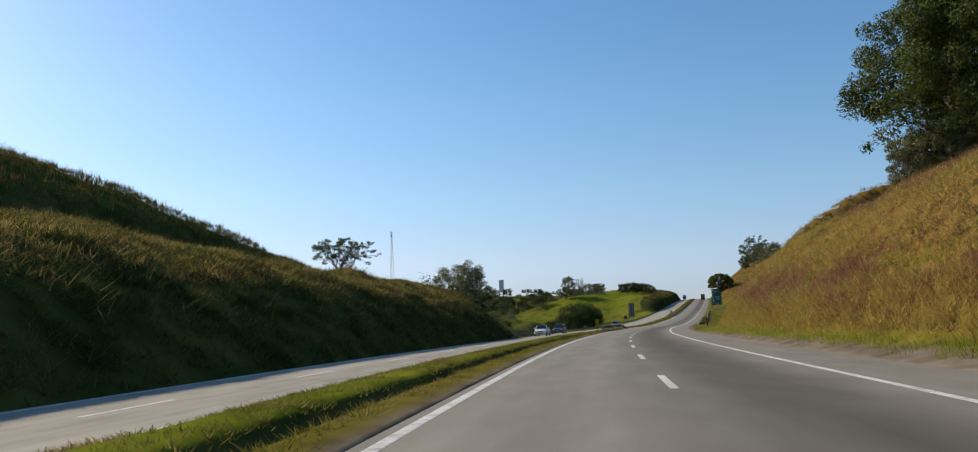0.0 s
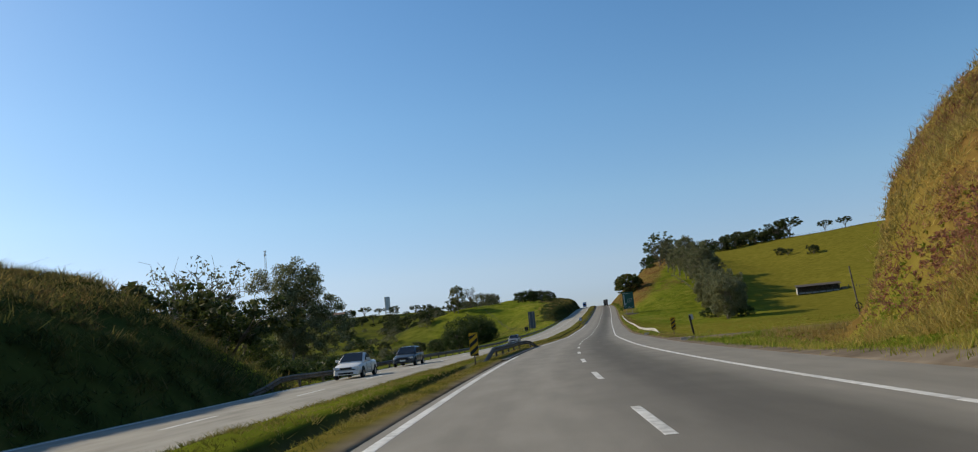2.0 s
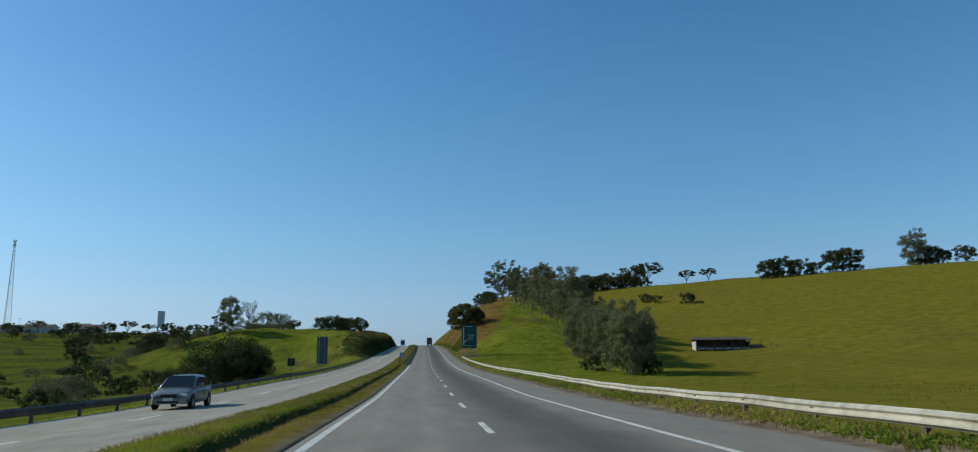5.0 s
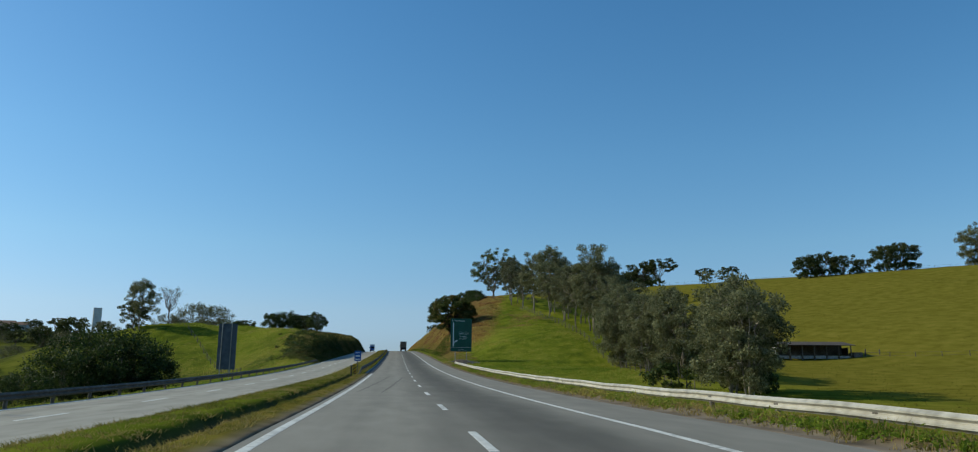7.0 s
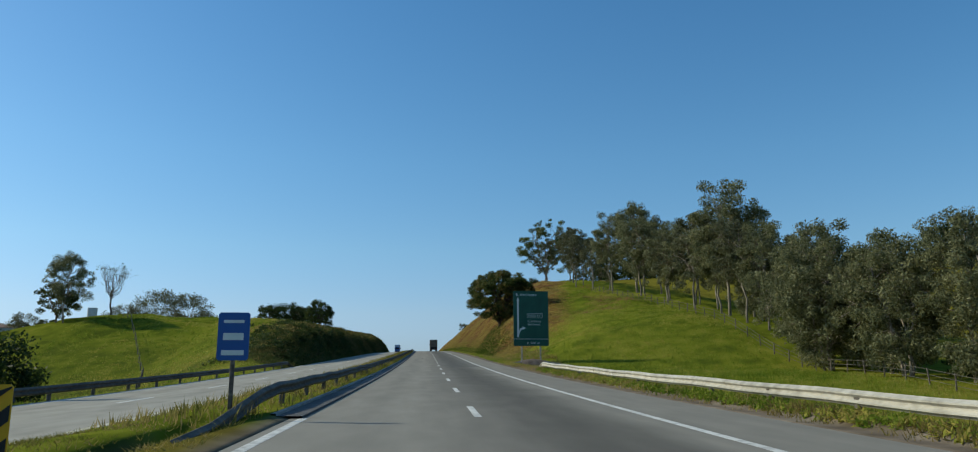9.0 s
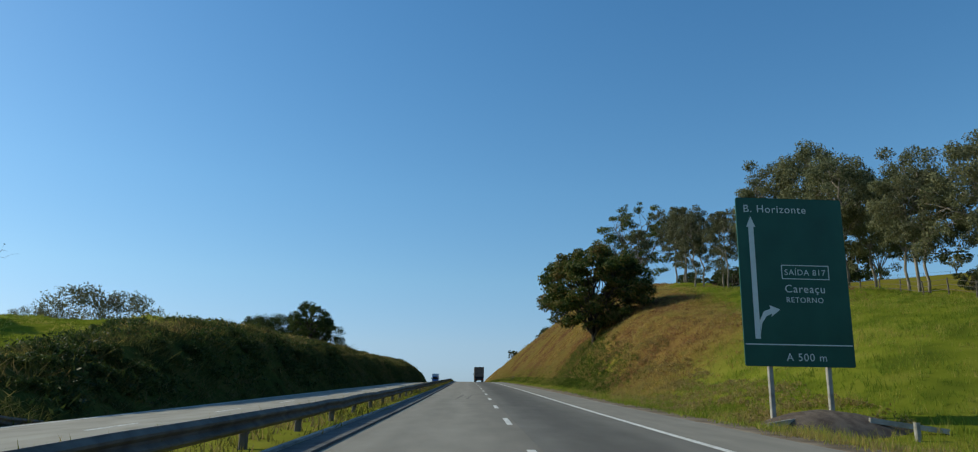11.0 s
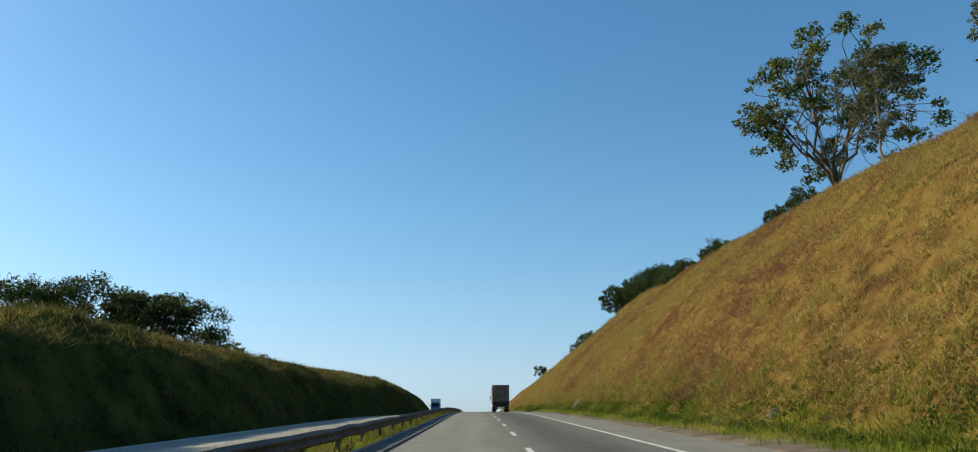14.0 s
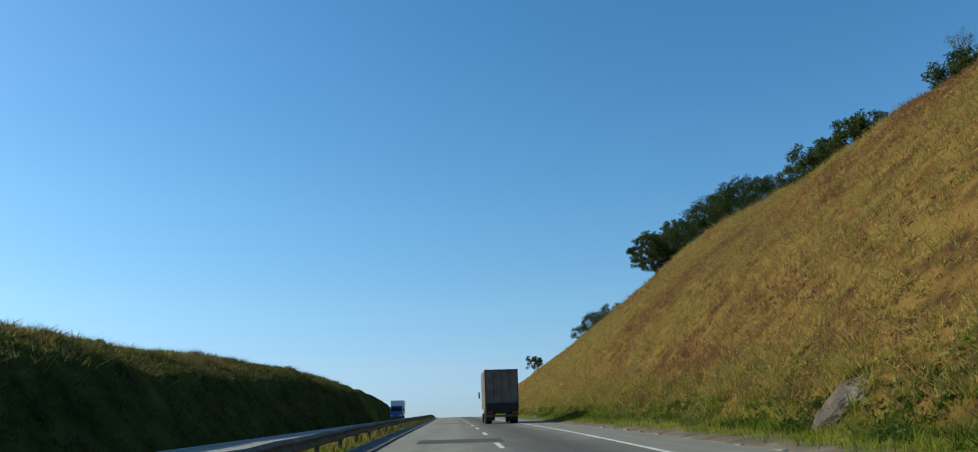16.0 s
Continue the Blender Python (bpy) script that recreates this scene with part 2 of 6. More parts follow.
M["glass_dark"] = material("dark_glass", [(0.01, 0.012, 0.014), (0.02, 0.022, 0.025)], 1, 0.1, spec=0.35)
M["bark"] = material("bark", [(0.07, 0.055, 0.04), (0.14, 0.115, 0.09), (0.24, 0.21, 0.17)], 3, 0.95, bump=0.6, stretch=(1, 1, 0.25))
M["bark_dark"] = material("dark_bark", [(0.03, 0.024, 0.018), (0.06, 0.05, 0.04), (0.10, 0.085, 0.068)], 3, 0.95, bump=0.6, stretch=(1, 1, 0.25))
M["bark_pale"] = material("pale_bark", [(0.12, 0.10, 0.078), (0.23, 0.195, 0.155), (0.35, 0.305, 0.25)], 3, 0.9, bump=0.3, stretch=(1, 1, 0.2))
LEAF = dict(rough=0.55, spec=0.14, leaf=0.4, island=0.5)
M["leaf_euc"] = material("eucalyptus_leaves", [(0.08, 0.09, 0.042), (0.16, 0.166, 0.08), (0.25, 0.245, 0.125)], 0.5, **LEAF)
M["leaf_pale"] = material("pale_leaves", [(0.06, 0.07, 0.035), (0.11, 0.115, 0.06), (0.17, 0.165, 0.09)], 0.5, **LEAF)
M["leaf_dark"] = material("dark_leaves", [(0.03, 0.052, 0.012), (0.06, 0.088, 0.02), (0.12, 0.135, 0.034), (0.19, 0.135, 0.045)], 0.6, **LEAF)
M["leaf_deep"] = material("deep_green_leaves", [(0.016, 0.032, 0.009), (0.032, 0.055, 0.014), (0.065, 0.085, 0.022)], 0.6, **LEAF)
M["leaf_gum"] = material("gum_leaves", [(0.04, 0.064, 0.018), (0.088, 0.115, 0.03), (0.17, 0.175, 0.05)], 0.6, **LEAF)
M["leaf_bush"] = material("bush_leaves", [(0.022, 0.04, 0.010), (0.05, 0.075, 0.018), (0.09, 0.11, 0.028)], 0.8, **LEAF)
M["leaf_far"] = material("far_leaves", [(0.028, 0.042, 0.014), (0.055, 0.072, 0.022), (0.10, 0.105, 0.036)], 0.3, **LEAF)
GRASS = dict(rough=0.8, spec=0.03, leaf=0.5, island=0.35, coords="World", large=0.3)
M["grass_dry"] = material("dry_tall_grass", [(0.24, 0.125, 0.068), (0.32, 0.195, 0.078), (0.41, 0.295, 0.092), (0.47, 0.36, 0.11), (0.40, 0.315, 0.095), (0.33, 0.27, 0.08)], 0.45, **GRASS)
M["grass_red"] = material("reddish_grass", [(0.17, 0.07, 0.055), (0.24, 0.105, 0.078), (0.31, 0.15, 0.10), (0.37, 0.22, 0.11)], 0.6, **GRASS)
M["grass_green"] = material("green_grass", [(0.12, 0.175, 0.02), (0.19, 0.25, 0.03), (0.28, 0.30, 0.05), (0.40, 0.33, 0.09)], 0.7, **GRASS)
M["grass_pasture"] = material("pasture_grass", [(0.09, 0.09, 0.014), (0.15, 0.135, 0.022), (0.23, 0.19, 0.035)], 0.2, **GRASS)
M["grass_median"] = material("median_grass", [(0.10, 0.105, 0.02), (0.155, 0.15, 0.032), (0.22, 0.19, 0.055), (0.30, 0.23, 0.09)], 0.9, **GRASS)
M["grass_straw"] = material("straw_grass", [(0.18, 0.15, 0.045), (0.27, 0.20, 0.075), (0.37, 0.28, 0.12), (0.28, 0.24, 0.07)], 0.8, **GRASS)
M["grass_lush"] = material("lush_growth", [(0.04, 0.07, 0.013), (0.078, 0.112, 0.02), (0.12, 0.15, 0.03), (0.175, 0.175, 0.05)], 0.7, **GRASS)
M["grass_olive"] = material("olive_growth", [(0.042, 0.052, 0.018), (0.072, 0.084, 0.027), (0.112, 0.11, 0.036), (0.165, 0.13, 0.055)], 0.4, **GRASS)
M["tyre"] = material("tyre_rubber", [(0.012, 0.012, 0.012), (0.025, 0.025, 0.025)], 6, 0.85)
M["rim"] = material("wheel_rim", [(0.25, 0.25, 0.26), (0.4, 0.4, 0.41)], 3, 0.4, 0.7)
M["car_silver"] = material("silver_paint", [(0.19, 0.185, 0.175), (0.24, 0.235, 0.22)], 1, 0.3, 0.4, spec=0.5)
M["car_white"] = material("white_paint", [(0.62, 0.62, 0.6), (0.7, 0.7, 0.68)], 1, 0.3, spec=0.5)
M["car_dark"] = material("dark_paint", [(0.03, 0.04, 0.05), (0.045, 0.055, 0.065)], 1, 0.28, spec=0.5)
M["truck_blue"] = material("blue_paint", [(0.01, 0.10, 0.38), (0.015, 0.13, 0.45)], 1, 0.35, spec=0.5)
M["tarp"] = material("brown_tarpaulin", [(0.10, 0.08, 0.065), (0.15, 0.125, 0.105), (0.19, 0.165, 0.14)], 1.2, 0.85, bump=0.3)
M["lamp_glass"] = material("lamp_glass", [(0.6, 0.6, 0.58), (0.75, 0.75, 0.72)], 1, 0.1, spec=0.6)
M["lamp_red"] = material("red_lamp_glass", [(0.25, 0.01, 0.008), (0.35, 0.015, 0.01)], 1, 0.2, spec=0.6)

# ---- mesh helpers ----
def mesh_of(name, verts, faces, mat, smooth=False):
    me = bpy.data.meshes.new(name)
    me.from_pydata([tuple(v) for v in verts], [], [tuple(f) for f in faces])
    if mat:
        me.materials.append(mat)
    if smooth:
        me.polygons.foreach_set("use_smooth", [True] * len(me.polygons))
    me.update()
    return me


def mesh_fast(name, verts, size, mat):
    """Separate faces of size corners each, from an array of corner places."""
    me = bpy.data.meshes.new(name)
    n = len(verts)
    me.vertices.add(n)
    me.vertices.foreach_set("co", np.ascontiguousarray(verts, np.float32).ravel())
    me.loops.add(n)
    me.loops.foreach_set("vertex_index", np.arange(n, dtype=np.int32))
    me.polygons.add(n // size)
    me.polygons.foreach_set("loop_start", np.arange(0, n, size, dtype=np.int32))
    me.update(calc_edges=True)
    me.materials.append(mat)
    return me


def child(name, me, parent, m=None, label=""):
    ob = new(name, me)
    ob.parent = parent
    if m is not None:
        ob.matrix_local = m
    if label:
        ob["label"] = label
    return ob


def box(sx, sy, sz, at=(0, 0, 0), bevel=0.0, taper=1.0):
    """Corners and faces of a box that stands on at, with chamfered upright edges when bevel is given."""
    x, y = sx / 2, sy / 2
    if bevel:
        ring = [(x - bevel, -y), (x, -y + bevel), (x, y - bevel), (x - bevel, y), (-x + bevel, y), (-x, y - bevel), (-x, -y + bevel), (-x + bevel, -y)]
    else:
        ring = [(x, -y), (x, y), (-x, y), (-x, -y)]
    k = len(ring)
    v = [(at[0] + a, at[1] + b, at[2]) for a, b in ring] + [(at[0] + a * taper, at[1] + b * taper, at[2] + sz) for a, b in ring]
    f = [tuple(range(k))[::-1], tuple(range(k, 2 * k))] + [(i, (i + 1) % k, k + (i + 1) % k, k + i) for i in range(k)]
    return v, f


def join(*pieces):
    v, f = [], []
    for pv, pf in pieces:
        n = len(v)
        v += list(pv)
        f += [tuple(i + n for i in q) for q in pf]
    return v, f


def tube(points, radii, seg=7, cap=True):
    pts = [Vector(p) for p in points]
    v, f = [], []
    for i, p in enumerate(pts):
        t = (pts[min(i + 1, len(pts) - 1)] - pts[max(i - 1, 0)]).normalized()
        a = t.orthogonal().normalized() if abs(t.z) < 0.95 else Vector((1, 0, 0)).cross(t).normalized()
        b = t.cross(a)
        v += [p + (a * math.cos(k * math.tau / seg) + b * math.sin(k * math.tau / seg)) * radii[i] for k in range(seg)]
    for i in range(len(pts) - 1):
        f += [(i * seg + k, i * seg + (k + 1) % seg, (i + 1) * seg + (k + 1) % seg, (i + 1) * seg + k) for k in range(seg)]
    if cap:
        f += [tuple(range(seg))[::-1], tuple(range((len(pts) - 1) * seg, len(pts) * seg))]
    return [tuple(q) for q in v], f


def disc(r, w, seg=20, axis="x", hole=0.0):
    """A wheel-like solid about the x axis with rounded shoulders."""
    prof = [(-w / 2, hole), (-w / 2, r * 0.88), (-w * 0.36, r), (w * 0.36, r), (w / 2, r * 0.88), (w / 2, hole)]
    v = [(x, q * math.cos(k * math.tau / seg), q * math.sin(k * math.tau / seg)) for k in range(seg) for x, q in prof]
    n = len(prof)
    f = [(k * n + i, k * n + (i + 1) % n, ((k + 1) % seg) * n + (i + 1) % n, ((k + 1) % seg) * n + i) for k in range(seg) for i in range(n)]
    return v, f


def sm(a, b, x):
    t = np.clip((np.asarray(x, float) - a) / (b - a), 0, 1)
    return t * t * (3 - 2 * t)


def smin(a, b, k):
    h = np.clip(0.5 + 0.5 * (b - a) / k, 0, 1)
    return b + (a - b) * h - k * h * (1 - h)


def smax(a, b, k):
    return -smin(-a, -b, k)


def lump(x, y, size, seed):
    """Smooth unevenness of about -1 to 1 over the given size in metres."""
    r = np.random.RandomState(seed)
    out = 0
    for i in range(7):
        a, p, q = r.rand() * math.tau, r.rand() * math.tau, 0.6 + 0.9 * r.rand()
        out = out + np.sin((x * math.cos(a) + y * math.sin(a)) * q * math.tau / size + p)
    return out / 4.5

# ---- the line of the road: s metres along it, d metres to its right ----
STEP = 2.0
S_AT = np.arange(-460, 4200, STEP)
K_S = np.array([-460, -30, 20, 70, 120, 170, 220, 270, 320, 370, 420, 470, 520, 570, 620, 4200])
K_TH = np.radians(np.array([11.5, 12.82, 14.6, 17.59, 21.21, 22.58, 22.47, 22.7, 22.77, 22.78, 22.57, 22.23, 21.92, 21.6, 21.3, 21.0]))
S_SL = [-460, -80, -30, 20, 70, 120, 170, 220, 270, 320, 370, 420, 470, 520, 570, 620, 680, 740, 800, 1200]
SLOPE = [0.6, 0.8, 0.79, 0.35, 0.18, 0.54, 0.7, 1.12, 2.06, 2.75, 3.1, 2.99, 2.8, 2.2, 2.25, 2.2, 1.0, -1.0, -2.4, 0]
th_at = np.interp(S_AT, K_S, K_TH)
x_at, y_at = np.cumsum(np.sin(th_at)) * STEP, np.cumsum(np.cos(th_at)) * STEP
z_at = np.cumsum(np.tan(np.radians(np.interp(S_AT, S_SL, SLOPE)))) * STEP
z_at = z_at + np.interp(S_AT + STEP, [125, 140, 155, 185, 205, 222, 440, 459, 474, 493, 510, 560], [0, -0.08, -0.18, -0.26, -0.1, 0, 0, 0.03, 0.07, 0.12, 0.16, 0.2])
zero = int(460 / STEP) - 1
x_at, y_at, z_at = x_at - x_at[zero], y_at - y_at[zero], z_at - z_at[zero]
TH_FAR = radians(22.5)


def road_xy(s, d):
    s, d = np.asarray(s, float), np.asarray(d, float)
    th = np.interp(s, S_AT, th_at)
    near = np.clip(d, -150, 150)
    x = np.interp(s, S_AT + STEP, x_at) + np.cos(th) * near + math.cos(TH_FAR) * (d - near)
    y = np.interp(s, S_AT + STEP, y_at) - np.sin(th) * near - math.sin(TH_FAR) * (d - near)
    return x, y


def road_z(s):
    return np.interp(s, S_AT + STEP, z_at)


def heading(s):
    """Turn about z, in degrees, that lays +y along the road."""
    return -math.degrees(float(np.interp(s, S_AT, th_at)))


FACE_A = ([6, 8.2, 8.8, 10.8, 13.2, 16, 26, 36, 60], [0, 0.4, 2.1, 4.3, 6.6, 8.0, 11.7, 14.8, 20])
FACE_B = ([6, 7.6, 8.4, 10, 16, 37, 80], [0, 0.15, 0.4, 2.4, 9.2, 26.3, 60])
FACE_G = ([6, 9, 13, 20, 32, 60, 90], [0, 0.15, 1.0, 4.1, 7.5, 15, 40])
FACE_N = ([6, 9, 14, 30], [0, 0.4, 4, 40])
LEFT_A = ([15.2, 16.0, 18.4, 19.8, 23, 26.5, 33, 40, 46, 60, 90], [-0.35, 0.5, 3.1, 4.0, 5.5, 6.6, 6.6, 13.5, 14.9, 14.9, 9])
LEFT_B = ([15.2, 16.1, 18.4, 21, 28, 60, 90], [-0.35, 0.8, 3.9, 5.1, 6.1, 7.5, 7.5])
VALLEY = ([-300, 100, 300, 400, 472, 587, 650, 740, 900, 1300, 2600], [-2, -5, -3.5, 0, 4, 17, 22, 32, 36, 30, 40])
MEDIAN = ([3.85, 4.3, 4.85, 5.0, 5.15, 5.35, 5.5, 5.7, 6.6, 7.2, 7.75], [-0.01, 0.04, 0.02, -0.05, -0.42, -0.42, 0.02, 0.11, 0.09, -0.04, -0.2])
LOW = 0.2                                            # how far the oncoming carriageway lies below this one


def bank_end(s, d):
    """One on the first right-hand bank, falling to nothing past its slanting end."""
    end = 84 + 2.4 * (np.clip(d, 8.7, 15) - 8.7) + 0.8 * np.maximum(d - 15, 0)
    return 1 - sm(end - 11, end + 3, s)


def ground_z(s, d):
    """The height of the land."""
    s, d = np.broadcast_arrays(np.asarray(s, float), np.asarray(d, float))
    x, y = road_xy(s, d)
    zr, ad = road_z(s), np.abs(d)
    # the pasture hill and the cuts to the right
    plane = smin(-63.45 + 0.2 * x + 0.1117 * y, 49 + 0.02 * (x - 320) - 0.02 * np.maximum(y - 600, 0), 8.0)
    plane = plane + 0.7 * lump(x, y, 60, 3)
    bump = 8.5 * sm(318, 366, s) * (1 - sm(455, 575, s)) * (1 - sm(25, 80, d))
    floor = zr - 0.7 + 0.003 * ad + 0.55 * sm(92, 104, s) * (1 - sm(119, 128, s)) * (1 - sm(30, 50, d)) - 1.6 * sm(205, 240, s) * (1 - sm(305, 330, s)) * sm(9, 24, d) * (1 - sm(60, 90, d))
    nat = smax(plane + bump, floor, 3.0)
    w_a = bank_end(s, d) * (1 - sm(70, 130, d))
    nat = nat + (np.maximum(zr + 20 + 0.3 * (d - 25), nat) - nat) * w_a
    w_b, w_g = sm(368, 396, s), sm(300, 345, s) * (1 - sm(368, 396, s))
    w_n = np.clip(1 - w_a - w_b - w_g, 0, 1)
    face = sum(w * np.interp(d, *f) for w, f in ((w_a, FACE_A), (w_b, FACE_B), (w_g, FACE_G), (w_n, FACE_N)))
    face = face * (1 - 0.2 * sm(565, 650, s))
    steep = np.clip(w_a + w_b, 0, 1)
    right = smin(nat, zr + face, 1.5 + 1.5 * steep)
    edge = sm(6.8, 11.5, d)
    right = zr - 0.03 + (right - zr + 0.03) * np.maximum(edge, steep * sm(5.9, 6.6, d))
    right = right + steep * sm(9, 12, d) * (1 - sm(45, 60, d)) * 0.24 * lump(x, y, 3.0, 17)
    right = right + steep * sm(8.5, 12, d) * (0.28 * lump(x, y, 7, 5) + 0.35 * lump(x, y, 17, 6)) * (1 - sm(60, 90, d))
    right = right + 0.4 * np.exp(-((s - 100) / 5.0) ** 2) * sm(7.5, 11, d) * (1 - sm(22, 34, d)) * (1 - w_a)
    right = right + 0.13 * sm(6.55, 6.95, d) * (1 - sm(10, 14, d)) * sm(125, 142, s) * (1 - sm(325, 342, s))
    # the valley and banks to the left
    base = np.interp(y, *VALLEY) + 1.6 * lump(x, y, 120, 7) + 0.5 * lump(x, y, 45, 8)
    near = zr - 0.14 + np.interp(ad, [15.0, 16.5, 30, 60], [-0.38, -0.55, -2.6, -4.5])
    left = near + (base - near) * sm(22, 75, ad)
    f_a = 1 - sm(90, 110, s - 0.45 * (ad - 16))
    f_b = sm(325, 388, s - 1.6 * np.clip(ad - 20, 0, 18) * (1 - sm(420, 470, s)))
    low = np.minimum(np.interp(ad, *LEFT_A), 6.7 - 0.05 * np.maximum(ad - 33, 0))
    h_a = zr - 0.14 + low + (np.interp(ad, *LEFT_A) - low) * (1 - 0.75 * sm(50, 105, s))
    h_b = zr - 0.14 + np.interp(ad, *LEFT_B) * (1 + 0.28 * sm(505, 590, s))
    left = left + (h_a - left) * f_a * (1 - sm(80, 140, ad))
    left = left + (h_b - left) * f_b * (1 - sm(55, 135, ad))
    left = left + np.clip(f_a + f_b, 0, 1) * sm(16.5, 19, ad) * (1 - sm(60, 90, ad)) * (0.25 * lump(x, y, 6, 9) + 0.4 * lump(x, y, 15, 10))
    # the median with its open drain
    med = np.interp(ad, *MEDIAN)
    med = med + (np.interp(ad, [3.85, 4.3, 6.2, 7.75], [-0.01, 0.08, 0.06, -0.2]) - med) * np.maximum(sm(276, 282, s), sm(92, 96, s) * (1 - sm(128, 132, s)))
    med = zr + med + 0.03 * lump(x, y, 3, 11)
    under = zr - 0.2
    z = np.where(d >= 5.95, right, np.where(d > -3.85, under, np.where(d >= -7.75, med, np.where(d > -15.1, under - 0.5, left))))
    return z


def place(s, d, lift=0.0):
    x, y = road_xy(s, d)
    return float(x), float(y), float(ground_z(s, d)) + lift


def near_pose(s, d, lift=0.0, turn=0.0, lean=0.0):
    """A pose on the ground, with +y along the road, turned by degrees to the left."""
    return pose(*place(s, d, lift), 0, lean, heading(s) + turn)


def road_pose(s, d, lift=0.0, turn=0.0):
    x, y = road_xy(s, d)
    return pose(float(x), float(y), float(road_z(s)) + lift, math.degrees(math.atan((road_z(s + 2) - road_z(s - 2)) / 4)), 0, heading(s)) @ pose(0, 0, 0, 0, 0, turn)

def dry_cut(s, d):
    """Where the dry grass of the second cut grows."""
    return sm(364, 380, s - 1.2 * np.maximum(d - 13, 0) + 4 * lump(s, d, 9, 31)) * (1 - sm(24, 30, d - 0.16 * (s - 430)))


def lush_patch(s, d):
    """Where the cut is overgrown with green under the leaning tree."""
    near_tree = sm(401, 408, s) * (1 - sm(413, 417, s - 0.6 * (12 - d))) * (1 - sm(12, 15, d))
    return np.maximum(near_tree, 0.8 * sm(376, 390, s) * (1 - sm(413, 417, s)) * (1 - sm(9.5, 12.5, d)))


# ---- ground ----
def make_ground():
    ss = np.concatenate([np.arange(-440, -60, 20), np.arange(-60, 640, 1.5), np.arange(640, 900, 6), np.geomspace(900, 4000, 26)])
    dd = np.concatenate([-np.geomspace(3600, 155, 26), np.arange(-150, -34, 4), np.arange(-34, -22, 1), np.arange(-22, -15.9, 0.6), [-15.7, -15.2, -15.09, -14.9, -11, -7.8],
                         [-7.74, -7.2, -6.6, -6.1, -5.85, -5.7, -5.6, -5.5, -5.42, -5.35, -5.25, -5.15, -5.08, -5.0, -4.9, -4.75, -4.6, -4.3, -4.0, -3.86, -3.8, 0, 5.9, 5.96, 6.3, 6.5, 6.62, 6.75, 6.9, 7.05, 7.3, 7.7, 8.3, 8.8, 9.3],
                         np.arange(10, 44, 1), np.arange(44, 152, 4), np.geomspace(155, 3600, 26)])
    S, D = np.meshgrid(ss, dd, indexing="ij")
    X, Y = road_xy(S, D)
    Z = ground_z(S, D)
    ni, nj = S.shape
    idx = np.arange(ni * nj).reshape(ni, nj)
    quads = np.stack([idx[:-1, :-1], idx[:-1, 1:], idx[1:, 1:], idx[1:, :-1]], -1).reshape(-1, 4)
    me = bpy.data.meshes.new("ground")
    me.vertices.add(ni * nj)
    me.vertices.foreach_set("co", np.stack([X, Y, Z], -1).astype(np.float32).ravel())
    me.loops.add(quads.size)
    me.loops.foreach_set("vertex_index", quads[:, ::-1].astype(np.int32).ravel()[: quads.size])
    me.polygons.add(len(quads))
    me.polygons.foreach_set("loop_start", np.arange(0, quads.size, 4, dtype=np.int32))
    me.update(calc_edges=True)
    me.polygons.foreach_set("use_smooth", [True] * len(quads))
    a = me.attributes.new("zone", "FLOAT_COLOR", "POINT")
    w_a = bank_end(S, D) * (1 - sm(60, 90, D))
    w_b = dry_cut(S, D)
    dry = np.where(D > 0, np.clip(w_a + w_b, 0, 1) * sm(8.0, 8.7, D) * (1 - sm(46, 60, D)), 0)
    lush = lush_patch(S, D)
    dry = dry * (1 - 0.9 * lush)
    dry = np.maximum(dry, np.where(D > 0, 0.85 * np.exp(-((S - 98) / 8.0) ** 2) * sm(8, 10, D) * (1 - sm(25, 34, D)), 0))
    dry = np.maximum(dry, np.where(D > 0, (0.5 + 0.5 * sm(115, 130, S) * (1 - sm(330, 345, S))) * sm(6, 7, D) * (1 - sm(9, 11.5, D)), 0))
    dry = np.maximum(dry, np.where(D > 0, 0.0 * D, 0.08 * sm(40, 90, -D)))
    dry = np.maximum(dry, np.where((D < -3.8) & (D > -4.98) & (S < 280), 0.55, 0))
    olive = np.where(D < -15, np.clip((1 - sm(94, 112, S)) + sm(340, 354, S) * (1 - sm(20.5, 23, -D - 11 * sm(415, 470, S))), 0, 1), 0)
    patches = sm(-0.35, 0.45, lump(S, D, 26, 77) + 0.5 * lump(S, D, 11, 78))      # rough growth in the valley
    valley = sm(18, 26, -D) * sm(112, 140, S) * np.where(D < -100, 1.0, 1 - sm(360, 400, S) * (1 - sm(66, 80, -D)))
    olive = np.maximum(olive, np.where(D < -17, (0.42 + 0.5 * patches) * valley, 0))
    soil = np.where((D > 5.9) & (D < 7.5), 1 - sm(6.7, 7.6, D + 0.35 * lump(S, D, 5, 41)), 0) + np.where((D < -3.8) & (D > -4.4), 0.9 * (1 - sm(3.9, 4.35, -D)), 0)
    soil = np.maximum(soil, np.where((D > 6) & (D < 60), (1 - sm(3.4, 4.6, np.abs(S - 113.5 - 0.25 * (D - 6)) - 0.6 * np.sin(D * 0.9))) * 0.95, 0))
    # the open drain is coloured darker, in olive with some soil
    olive = np.maximum(olive, np.where((D < -4.98) & (D > -5.55) & (S < 278), 0.9, 0))
    soil = np.maximum(soil, np.where((D < -4.98) & (D > -5.45) & (S < 278), 0.3, 0))
